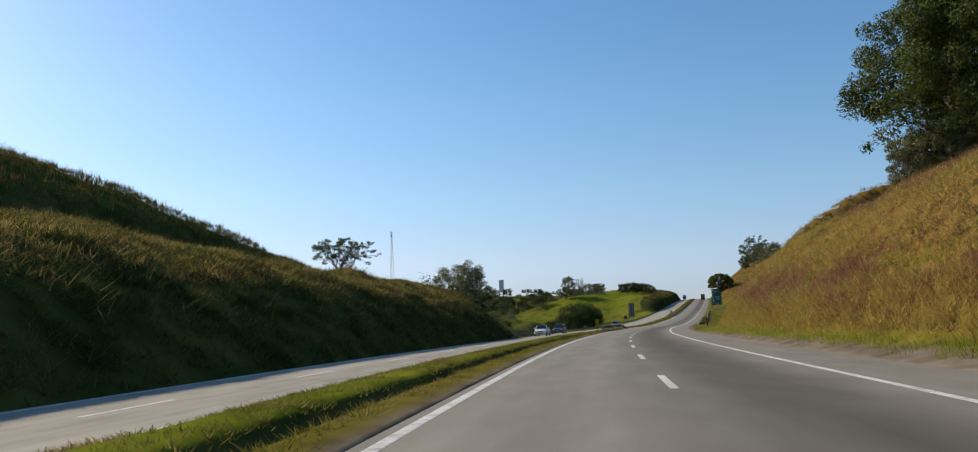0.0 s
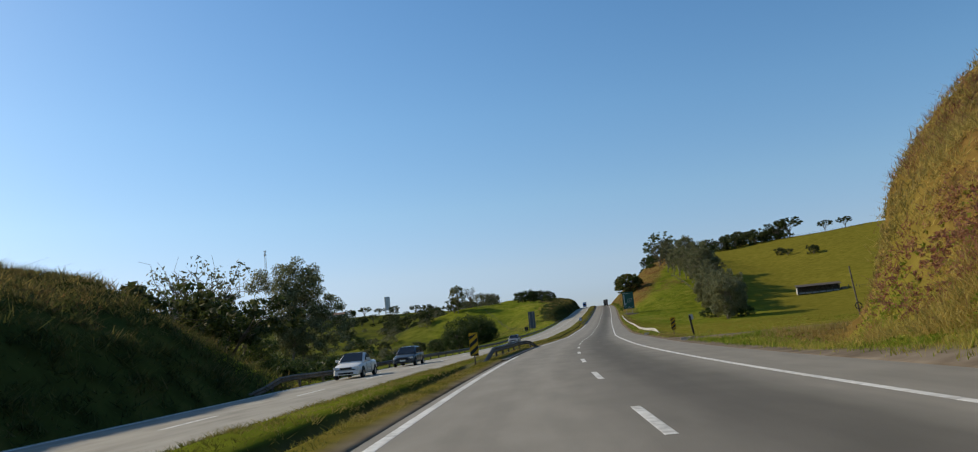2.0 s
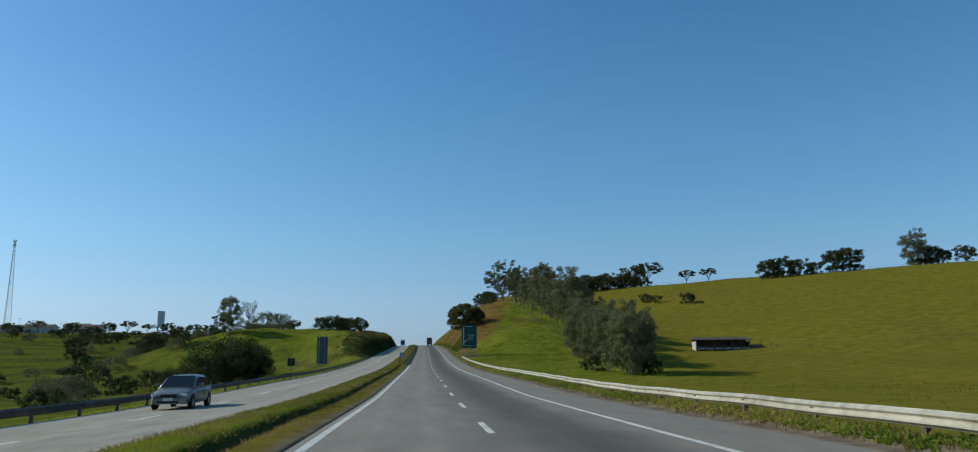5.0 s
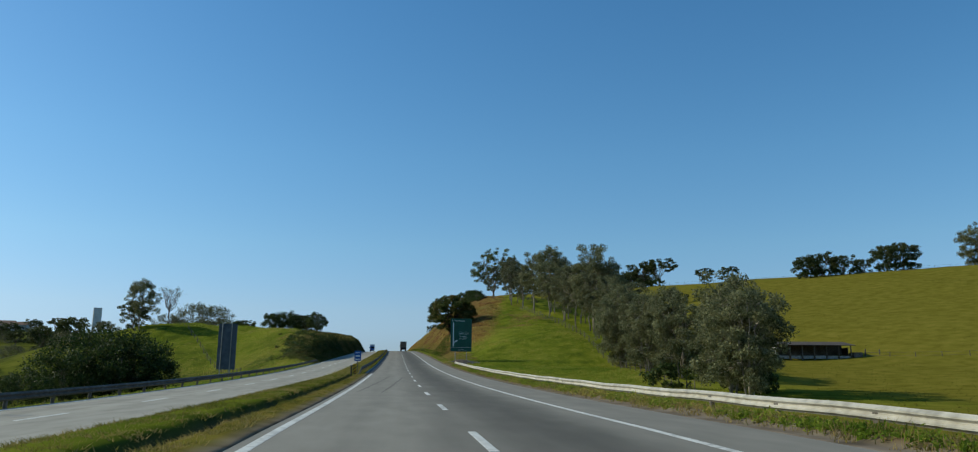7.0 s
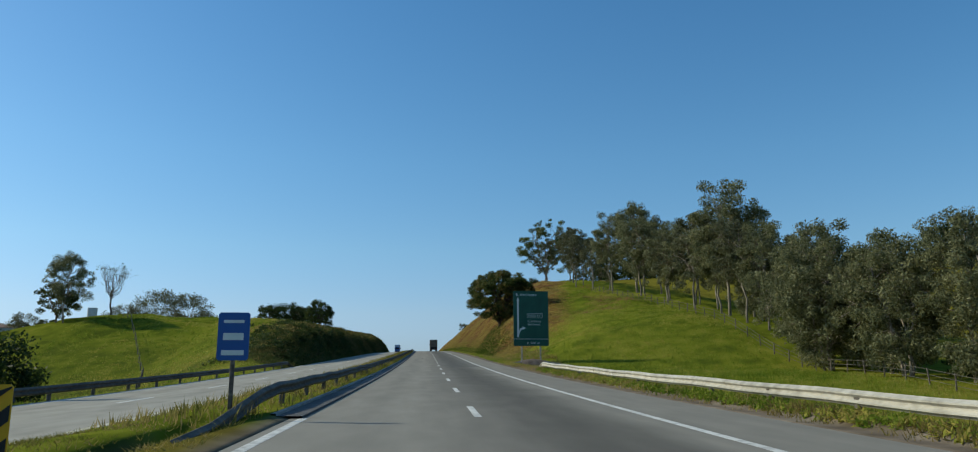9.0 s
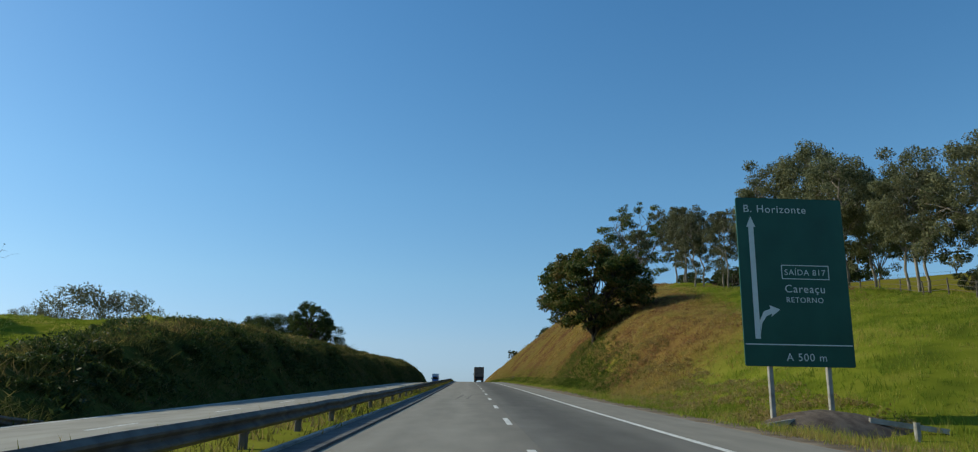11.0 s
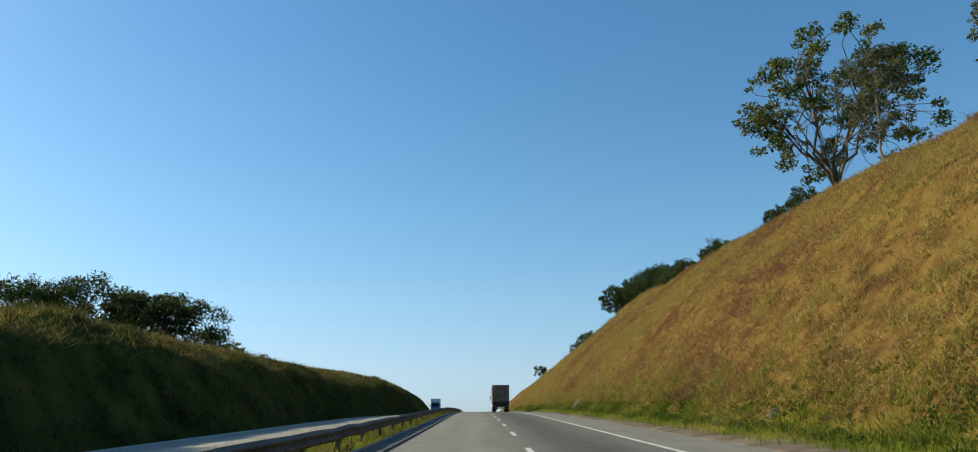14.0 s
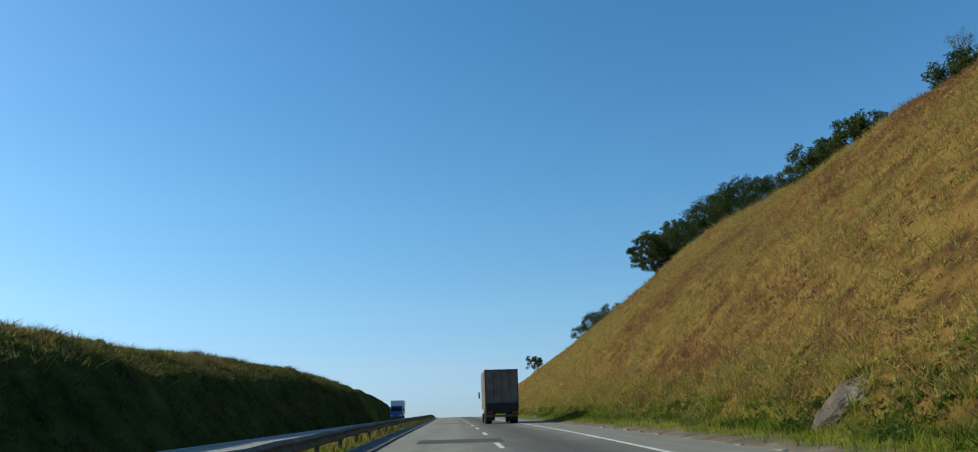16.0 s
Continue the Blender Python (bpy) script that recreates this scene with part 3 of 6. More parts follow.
    a.data.foreach_set("color", np.stack([dry, soil, olive, 0.85 * np.where(D > 0, np.maximum(sm(42, 60, D), sm(8, 13, D) * (1 - sm(255, 295, S))), 0.25 * sm(60, 110, -D))], -1).astype(np.float32).ravel())
    me.materials.append(M["ground"])
    return tagged(new("ground", me), "grassy hills, cut banks and a roadside valley", "ground", kind="structure")


make_ground()


def strip(name, d0, d1, s0, s1, mat, lift, ds=3.0, cols=8, cross=0.0, skirt=0.15):
    """A slab along the road with turned-down edges and metric uv."""
    ss = np.arange(s0, s1 + 0.01, ds)
    dd = np.linspace(d0, d1, cols)
    dd = np.concatenate([[d0 - 0.02], dd, [d1 + 0.02]])
    S, D = np.meshgrid(ss, dd, indexing="ij")
    X, Y = road_xy(S, D)
    Z = road_z(S) + lift - cross * np.abs(D - d1)
    Z[:, 0] -= skirt
    Z[:, -1] -= skirt
    ni, nj = S.shape
    verts = np.stack([X, Y, Z], -1).reshape(-1, 3)
    faces = [(i * nj + j, i * nj + j + 1, (i + 1) * nj + j + 1, (i + 1) * nj + j) for i in range(ni - 1) for j in range(nj - 1)]
    me = mesh_of(name, verts, faces, mat)
    uv = me.uv_layers.new(name="UVMap")
    vi = np.empty(len(me.loops), np.int32)
    me.loops.foreach_get("vertex_index", vi)
    uv.data.foreach_set("uv", np.stack([D.ravel()[vi], S.ravel()[vi]], -1).astype(np.float32).ravel())
    return me


road = tagged(new("road", strip("road", -3.84, 5.9, -60, 760, M["asphalt"], 0.0)), "worn grey asphalt carriageway with darker wheel tracks", "road", kind="structure")
road_far = tagged(new("road_oncoming", strip("road_oncoming", -15.0, -7.7, -60, 760, M["asphalt_old"], -LOW, cross=0.03)), "pale worn asphalt carriageway beyond the median", "road", kind="structure")


def line(name, d, s0, s1, width, mat, parent, cross=0.0):
    me = strip(name, d - width / 2, d + width / 2, s0, s1, mat, 0.005 - cross, cols=2, skirt=0.003)
    return child(name, me, parent)


line("edge_line", -3.58, -60, 105, 0.14, M["paint"], road)
line("edge_line", -3.58, 129, 282, 0.14, M["paint"], road)
line("edge_line", 3.62, -60, 760, 0.14, M["paint"], road)
line("edge_line", -7.98, -60, 760, 0.12, M["paint_yellow"], road_far, LOW + 0.007)
line("edge_line", -14.6, -60, 760, 0.12, M["paint"], road_far, LOW + 0.205)
for k in range(-5, 62):
    s = 15.8 + 10.72 * k
    child("lane_dash", strip("lane_dash", -0.06, 0.06, s - 1.7, s + 1.7, M["paint"], 0.005, ds=1.7, cols=2, skirt=0.003), road)
    child("lane_dash", strip("lane_dash", -11.36, -11.24, s - 1.7, s + 1.7, M["paint"], 0.006 - LOW - 0.107, ds=1.7, cols=2, skirt=0.003), road_far)
# drainage kerb along the railed median, dark for the rail's shadow; patches of newer asphalt
tagged(new("kerb", strip("kerb", -4.12, -3.6, 282, 700, M["kerb"], 0.05, cols=3)), "concrete drainage kerb along the median, dark to stand for the guardrail shadow", "kerb", kind="structure")
tagged(new("kerb_top", strip("kerb_top", -4.24, -4.13, 282, 700, M["concrete"], 0.1, cols=2)), "pale concrete kerb stones along the median drain", "kerb", kind="structure")
tagged(new("kerb", strip("kerb", -4.02, -3.72, 99, 130, M["kerb"], 0.05, cols=3)), "concrete drainage kerb along the median, dark to stand for the guardrail shadow", "kerb", kind="structure")
patch_mat = road_material("asphalt_patch", [(0.07, 0.068, 0.064), (0.095, 0.092, 0.087)], [(-5, 1.0), (0, 1.1), (6, 1.0)], 3)
for s0, s1, d0, d1 in ((500.5, 503.5, -2.6, 0.3), (541, 543, -3.0, -0.4)):
    child("asphalt_patch", strip("asphalt_patch", d0, d1, s0, s1, patch_mat, 0.004, ds=1.0, cols=3, skirt=0.003), road)

# wandering sealed cracks in the lanes, a little darker than the asphalt
seam_mat = road_material("sealed_crack", [(0.135, 0.125, 0.106), (0.165, 0.152, 0.13)], [(-5, 1.0), (0, 1.1), (6, 1.0)], 3)


def seam(name, s0, s1, d0, d1, width, seed, wander=0.1):
    rng = np.random.RandomState(seed)
    ss = np.arange(s0, s1, 0.7)
    t = (ss - s0) / (s1 - s0)
    dd = d0 + (d1 - d0) * t + wander * (np.cumsum(rng.normal(size=len(ss))) / np.sqrt(len(ss)) + 0.5 * np.sin(ss * 1.7))
    w = width * (0.3 + 1.2 * rng.rand(len(ss))) * np.minimum(1, 8 * t * (1 - t) + 0.1)
    verts = []
    for e in (-1, 1):
        x, y = road_xy(ss, dd + e * w)
        verts += list(zip(x, y, road_z(ss) + 0.004))
    n = len(ss)
    child(name, mesh_of(name, verts, [(i, n + i, n + i + 1, i + 1) for i in range(n - 1)], seam_mat), road)


for k, (s0, s1, d0, d1) in enumerate(((372, 384, -1.4, -2.2), (388, 402, -1.2, -1.9), (118, 142, 1.4, 1.9), (470, 486, -1.6, -0.8))):
    seam("tar_seam", s0, s1, d0, d1, 0.012, k)
# dark tyre marks that sweep across the inner lane
for k, (s0, s1, d0, d1) in enumerate(((242, 274, -3.1, -1.8), (241, 270, -2.0, -0.8), (368, 378, -1.9, -1.5), (369, 377, -1.3, -1.0))):
    seam("tyre_mark", s0, s1, d0, d1, 0.07, k + 20, 0.03)
# the darker resurfaced stretch of the outer lane
relaid = road_material("asphalt_relaid", [(0.15, 0.142, 0.124), (0.17, 0.16, 0.14), (0.19, 0.18, 0.157)], [(0.1, 0.95), (0.9, 0.85), (1.4, 0.66), (2.1, 0.6), (2.9, 0.72), (3.5, 0.9)], 4)
child("asphalt_relaid", strip("asphalt_relaid", 0.2, 3.48, 332, 500, relaid, 0.003, cols=6, skirt=0.002), road)

# ---- trees ----
def leaves(rng, blobs, n, size, droop=0.0, shell=0.55):
    """Corner places of n folded leaf sprays spread through ellipsoid clumps, thicker towards their skins."""
    c = np.array([b[0] for b in blobs])
    r = np.array([b[1] for b in blobs])
    vol = (r[:, 0] * r[:, 1] * r[:, 2]) ** 0.75
    pick = rng.choice(len(blobs), n, p=vol / vol.sum())
    v = rng.normal(size=(n, 3))
    v /= np.linalg.norm(v, axis=1, keepdims=True)
    rad = shell + (1 - shell) * rng.rand(n, 1) ** 0.6
    rad *= 1 + 0.16 * np.sin(v[:, :1] * 7 + pick[:, None]) * np.cos(v[:, 1:2] * 6 + v[:, 2:] * 5)
    p = c[pick] + v * rad * r[pick]
    u = rng.normal(size=(n, 3))
    u[:, 2] -= droop
    u /= np.linalg.norm(u, axis=1, keepdims=True)
    w = np.cross(u, v + 0.35 * rng.normal(size=(n, 3)))
    w /= np.linalg.norm(w, axis=1, keepdims=True) + 1e-9
    L = size * (0.6 + 0.8 * rng.rand(n, 1))
    W = L * (0.32 + 0.25 * rng.rand(n, 1))
    q = np.stack([p - u * L / 2, p + w * W / 2 + u * L * 0.05, p + u * L / 2, p - w * W / 2 + u * L * 0.05], 1)
    return q.reshape(-1, 3)


def limb(rng, a, b, r0, r1, n=5, wob=0.06):
    a, b = np.array(a, float), np.array(b, float)
    L = np.linalg.norm(b - a)
    pts, rad = [], []
    for i in range(n + 1):
        t = i / n
        off = rng.normal(size=3) * wob * L * math.sin(math.pi * t)
        pts.append(a + (b - a) * t + off + np.array([0, 0, 0.08 * L * math.sin(math.pi * t)]))
        rad.append(r0 + (r1 - r0) * t)
    return pts, rad


# crown centre and half sizes, stems, limbs, twigs and leaf pads, as shares of the height
HABIT = {
    "euc": dict(cz=0.6, rx=0.27, rz=0.38, twigs=110, limbs=15, pad=0.052, flat=0.8, fork=0.28, girth=0.0125, central=True, lower=-0.9, rough=0.5, lobes=0.3),
    "thin": dict(cz=0.62, rx=0.23, rz=0.36, twigs=64, limbs=12, pad=0.045, flat=0.8, fork=0.3, girth=0.011, central=True, lower=-0.85, rough=0.5, lobes=0.3),
    "clump": dict(cz=0.5, rx=0.36, rz=0.48, twigs=120, limbs=16, pad=0.07, flat=0.9, fork=0.1, girth=0.012, central=True, lower=-0.95, rough=0.5, lobes=0.32, stems=4),
    "tower": dict(cz=0.52, rx=0.3, rz=0.48, twigs=170, limbs=20, pad=0.062, flat=0.85, fork=0.06, girth=0.012, central=True, lower=-0.97, rough=0.4, lobes=0.25),
    "round": dict(cz=0.56, rx=0.52, rz=0.42, twigs=40, limbs=8, pad=0.11, flat=0.68, fork=0.2, girth=0.03, lower=-0.55, rough=0.35, lobes=0.25, coarse=True),
    "dome": dict(cz=0.56, rx=0.5, rz=0.42, twigs=150, limbs=12, pad=0.078, flat=0.6, fork=0.13, girth=0.026, lower=-0.75, rough=0.3, lobes=0.14),
    "open": dict(cz=0.56, rx=0.52, rz=0.44, twigs=92, limbs=10, pad=0.055, flat=0.62, fork=0.12, girth=0.022, lower=-0.6, rough=0.4, lobes=0.25),
    "flat": dict(cz=0.72, rx=0.56, rz=0.22, twigs=40, limbs=8, pad=0.09, flat=0.45, fork=0.32, girth=0.026, lower=-0.35, rough=0.4, lobes=0.25, coarse=True),
    "low": dict(cz=0.62, rx=0.72, rz=0.34, twigs=110, limbs=12, pad=0.06, flat=0.6, fork=0.14, girth=0.028, lower=-0.5, rough=0.4, lobes=0.2),
    "shrub": dict(cz=0.42, rx=0.72, rz=0.54, twigs=64, limbs=10, pad=0.15, flat=0.85, fork=0.02, girth=0.014, lower=-0.6, rough=0.3, lobes=0.25, coarse=True),
    "bush": dict(cz=0.42, rx=0.8, rz=0.52, twigs=44, limbs=9, pad=0.14, flat=0.8, fork=0.02, girth=0.014, lower=-0.6, rough=0.45, lobes=0.3, coarse=True),
}


def globe(n, lower):
    """Directions spread evenly over a ball, those below the height lower left out."""
    z = 1 - (np.arange(n) + 0.5) / n * (1 - lower)
    a = np.arange(n) * 2.39996
    r = np.sqrt(np.maximum(0, 1 - z * z))
    return np.stack([r * np.cos(a), r * np.sin(a), z], -1)


def boughs(rng, h, cz, rx, rz, twigs, limbs, pad, flat, fork, girth, lower, rough, central=False, stems=1, lobes=0.0, coarse=False):
    """Trunk, limbs and twigs that end in pads of leaves on an uneven crown: tubes of wood, and the pads as (centre, half sizes)."""
    size, mid = np.array([rx, rx, rz]) * h, np.array([0, 0, cz * h])
    wood, blobs, trunks = [], [], []
    for k in range(stems):
        off = rng.normal(size=2) * 0.02 * h + (np.array([math.cos(k * 2.1), math.sin(k * 2.1)]) * 0.16 * h if stems > 1 else 0)
        top = (off[0], off[1], h * (cz + 0.75 * rz) if central else h * fork)
        pts, rad = limb(rng, (0.15 * off[0] * (stems > 1), 0.15 * off[1] * (stems > 1), -0.5), top, girth * h, girth * h * (0.22 if central else 0.75), 9 if central else 4, 0.018)
        wood.append(tube(pts, rad, 6 if coarse else 8))
        trunks.append(np.array(pts))
    ends, bulge = [], rng.normal(size=(4, 3))
    bulge /= np.linalg.norm(bulge, axis=1, keepdims=True)
    swell = lambda q: 1 + lobes * (np.maximum(0, bulge @ q) ** 3).sum() - 0.6 * lobes
    for q in globe(limbs, lower):
        tip = mid + q * size * swell(q) * (0.5 + 0.16 * rng.rand(3)) + rng.normal(size=3) * 0.02 * h
        stem = trunks[int(np.argmin([np.hypot(*(t[-1] - tip)[:2]) for t in trunks]))]
        want = max(fork * h, tip[2] - 0.9 * np.hypot(tip[0], tip[1])) if central else stem[-1][2] * (0.75 + 0.25 * rng.rand())
        k = int(np.argmin(np.abs(stem[:, 2] - want)))
        pts, rad = limb(rng, stem[k], tip, girth * h * 0.42, girth * h * 0.18, 3 if coarse else 6, 0.045)
        wood.append(tube(pts, rad, 4 if coarse else 6))
        ends.append(np.array(pts))
    tips = np.array([e[-1] for e in ends])
    for q in globe(twigs, lower):
        q = q + rng.normal(size=3) * 0.26
        q /= np.linalg.norm(q)
        tip = mid + q * size * swell(q) * (1 - rough + rough * 1.15 * math.sqrt(rng.rand()))
        e = ends[int(np.argmin(((tips - tip) ** 2).sum(1)))]
        start = e[len(e) // 2 + int((len(e) - len(e) // 2) * rng.rand())]
        pts, rad = limb(rng, start, tip, girth * h * 0.16, girth * h * 0.06, 2 if coarse else 4, 0.06)
        wood.append(tube(pts, rad, 3 if coarse else 4))
        r = pad * h * (0.6 + 0.75 * rng.rand())
        blobs.append((tip, (r, r, r * flat)))
        if rng.rand() < 0.55:
            r *= 0.75
            blobs.append((np.array(pts[len(pts) // 2]) + rng.normal(size=3) * 0.4 * r, (r, r, r * flat)))
    return wood, blobs


def bare_boughs(rng, h):
    wood, blobs = [tube(*limb(rng, (0, 0, -0.4), (0, 0.03 * h, h * 0.5), 0.02 * h, 0.011 * h, 5, 0.02), 7)], []
    for i in range(22):
        a, t = i * 2.4, 0.4 + 0.6 * rng.rand()
        mid = np.array([0.12 * h * math.cos(a), 0.12 * h * math.sin(a), h * (0.3 + 0.3 * t)])
        tip = np.array([h * 0.3 * t * math.cos(a), h * 0.3 * t * math.sin(a), h * (0.55 + 0.45 * t)])
        wood.append(tube(*limb(rng, (0, 0.02 * h, h * (0.2 + 0.28 * t)), mid, 0.008 * h, 0.005 * h, 3), 4))
        wood.append(tube(*limb(rng, mid, tip, 0.005 * h, 0.0015 * h, 4, 0.08), 4))
        for k in range(2):
            wood.append(tube(*limb(rng, mid + (tip - mid) * (0.3 + 0.3 * k), tip + rng.normal(size=3) * 0.09 * h, 0.003 * h, 0.001 * h, 4, 0.1), 3))
        blobs.append((tip, (0.08 * h, 0.08 * h, 0.06 * h)))
    return wood, blobs


def tree(name, seed, height, kind, label, n=6000, leaf=0.3, mat="leaf_far", bark="bark"):
    """A tree at the origin: kind names its habit."""
    rng = np.random.RandomState(seed)
    root = tagged(new(name), label, "bush" if kind == "bush" else "tree")
    wood, blobs = bare_boughs(rng, height) if kind == "bare" else boughs(rng, height, **HABIT[kind])
    v, f = join(*wood)
    stem, at = np.array(wood[0][0], float), len(wood[0][0])
    for pv, pf in wood[1:]:                            # each limb grows out of the nearest stem point
        near = int(np.argmin(((stem - np.array(pv[0], float)) ** 2).sum(1)))
        f.append((near, at, at + 1))
        at += len(pv)
    child("trunk", mesh_of("trunk", v, f, M[bark], True), root)
    child("crown", mesh_fast("crown", leaves(rng, blobs, n, leaf, 0.8 if kind in ("euc", "thin") else 0.0, 0.35), 4, M[mat]), root)
    return root


def plant(src, s, d, scale=1.0, turn=0.0, sink=0.15, label="", first=[]):
    """A copy of a tree, or the tree itself the first time, on the ground at s and d."""
    m = pose(*place(s, d, -sink), 0, 0, turn) @ Matrix.Scale(scale, 4)
    if src not in first:
        first.append(src)
        src.matrix_basis = m
        ob = src
    else:
        ob = copy_thing(src, Matrix.Identity(4))
        ob.matrix_basis = m
    if label:
        ob["label"] = label
    return ob


euc_a = tree("eucalyptus", 11, 20, "euc", "tall pale-barked eucalyptus with thin open crown", 21000, 0.32, "leaf_euc", "bark_pale")
euc_b = tree("eucalyptus", 12, 20, "euc", "tall pale-barked eucalyptus with ragged drooping crown", 22000, 0.32, "leaf_euc", "bark_pale")
shaggy = tree("eucalyptus", 14, 12, "clump", "bushy many-stemmed eucalyptus leafed to the ground", 21000, 0.3, "leaf_euc", "bark_pale")
euc_d = tree("eucalyptus", 15, 24, "tower", "large dense eucalyptus at the end of the bank top", 60000, 0.36, "leaf_gum", "bark_pale")
euc_c = tree("eucalyptus", 13, 17, "thin", "slender eucalyptus with greyish open leaves", 9000, 0.3, "leaf_pale", "bark_pale")
big_dark = tree("broadleaf_tree", 21, 10.5, "dome", "dense dark broadleaf tree leaning over the cut bank", 46000, 0.28, "leaf_dark", "bark_dark")
far_round = tree("hill_tree", 31, 10, "round", "round dark tree on the hill line", 3400, 0.6, "leaf_far")
far_flat = tree("hill_tree", 32, 10, "flat", "spreading flat-crowned tree on the hill line", 2800, 0.55, "leaf_far")
far_bush = tree("bush", 33, 4, "bush", "dense green bush on the slope", 1700, 0.46, "leaf_bush")
twig_bush = tree("bush", 34, 3.2, "shrub", "small leafy bush at the top of the bank", 4200, 0.25, "leaf_bush")
big_bush = tree("bush", 38, 8, "shrub", "large dense dark-green bush", 9000, 0.36, "leaf_deep")
grey_bush = tree("bush", 37, 6, "shrub", "broad greyish bush with thin leaves", 4200, 0.3, "leaf_pale")
bare = tree("bare_tree", 35, 10, "bare", "half-bare grey tree with thin twigs", 420, 0.3, "leaf_pale", "bark")

# right bank top, near the start
for s, d, k, a in ((105, 39.5, 1.2, 20), (109, 45, 1.2, 100), (99, 46.5, 1.15, 150)):
    plant(euc_d, s, d, k, a)
for s, d, k in ((103, 33.5, 0.7), (106, 36, 0.7), (101, 38, 0.7)):
    plant(shaggy, s, d, k, s * 31)
# the eucalyptus row beside the pasture
rng = np.random.RandomState(5)
row = [(369, 40, 1.4), (415, 40, 1.35), (303, 41, 0.7), (322, 40, 0.8), (331, 39, 0.82), (338, 42, 0.78), (339, 38, 0.95), (346, 39, 0.9), (353, 43, 0.9), (357, 40, 0.75), (372, 40, 0.7), (389, 43, 0.75), (398, 41, 0.75), (406, 42, 0.7),
       (361, 39, 0.95), (368, 43, 0.92), (374, 44, 0.95), (377, 38, 1.05), (381, 43, 0.95), (385, 41, 1.08), (390, 38, 0.9), (393, 39, 0.95), (402, 37, 1.0), (410, 40, 0.98), (419, 36, 0.95)]
def row_height(s):
    """How tall the trees of the row stand along it."""
    return float(np.interp(s, [284, 300, 323, 345, 377, 390, 398, 411, 424, 430, 447, 459, 475], [12.5, 14, 15, 15.3, 15.8, 13.8, 14.8, 17.2, 16.5, 12.8, 13.2, 16.5, 17]))


for i, (s, d, k) in enumerate(row):
    src, full = ((euc_a, 19.6), (euc_b, 19.6), (euc_c, 16.7))[i % 3]
    plant(src, s, d, row_height(s) / full * (0.8 + 0.5 * (k - 0.7)), rng.rand() * 360)
for i, (s, d, k) in enumerate(((287, 36, 0.98), (293.5, 37, 1.05), (299, 40, 1.05), (338, 37, 0.9), (341, 42, 0.9), (318, 40, 0.95), (327, 38, 0.9), (335, 41, 0.9), (343, 39, 0.85), (352, 42, 0.8), (363, 42, 0.75))):
    plant(shaggy, s, d, k, i * 79)
for s, d, k in ((425, 37, 0.75), (437, 36, 0.95), (445, 35.5, 0.98), (454, 35, 0.9), (432, 35, 0.95), (441, 33, 0.95), (449, 34, 1.0), (459, 35, 0.95)):
    plant(euc_c, s, d, row_height(s) / 16.7 * k, rng.rand() * 360)
for i, (s, d) in enumerate(((294, 40), (300, 43), (314, 43), (327, 44), (343, 45), (305, 33))):
    plant(far_bush, s, d, 0.7 + 0.1 * (i % 3), i * 70)
plant(big_dark, 410, 12.3, 1.11, 40, 0.4)
open_tree = tree("bank_tree", 36, 12, "open", "open-crowned tree with brownish leaves", 12000, 0.28, "leaf_gum")
plant(open_tree, 484.5, 33.3, 1.52, 10, label="open-crowned tree with brownish leaves on the bank top")
plant(euc_c, 473, 31.5, 0.76, 200)
plant(far_round, 700, 24, 0.5, 0)
# pasture hill line
for i, (s, d, k, src) in enumerate(((533, 113, 1.15, far_flat), (540, 108, 1.1, far_round), (529, 132, 0.7, far_flat), (525, 142, 0.7, far_flat), (486, 155, 0.9, far_round), (473, 186, 1.05, far_round), (478, 228, 0.9, far_round), (440, 100, 0.5, far_round), (436, 104, 0.4, far_bush), (484, 160, 0.95, far_round),
                                    (480, 166, 0.8, far_round), (477, 172, 0.6, far_round), (474, 180, 1.0, far_round), (480, 222, 1.2, shaggy), (476, 232, 0.7, far_round),
                                    (472, 240, 0.8, far_round), (462, 90, 0.45, far_round), (455, 92, 0.4, far_flat), (560, 98, 0.9, far_round), (575, 85, 0.9, far_round), (590, 95, 1.0, far_round))):
    plant(src, s, d, k * 1.15, i * 47, 1.3)
# undergrowth that closes the clumps on the hill line
for i, (s, d, k) in enumerate(((486, 154, 0.75), (484, 158, 0.8), (481, 164, 0.7), (478, 170, 0.6), (474, 179, 0.75), (473, 185, 0.85), (472, 189, 0.7), (479, 224, 0.85), (477, 228, 0.8), (534, 112, 0.8), (539, 109, 0.8))):
    plant(far_bush, s, d, 1.3 * k, i * 83, 0.6)
# dark hedge on the hill behind the row
for i in range(26):
    plant(far_round if i % 2 else far_bush, 538 + 14 * rng.rand(), 62 + 1.9 * i, 0.55 + 0.35 * rng.rand(), i * 59, 0.8)
# left: the grove beyond the first bank
low_tree = tree("bank_tree", 40, 6.0, "low", "broad low tree with thin dark crown on the bank top", 3600, 0.24, "leaf_bush", "bark_dark")
plant(low_tree, 96, -38.5, 1.0, 0)
plant(bare, 98, -38, 0.5, 30)
plant(euc_b, 181, -47.7, 1.16, 80, 0.5)
plant(euc_a, 182.5, -47.2, 0.86, 210, 0.5)
plant(shaggy, 180, -49, 0.5, 30, 0.5)
plant(shaggy, 184, -46, 0.45, 130, 0.5)
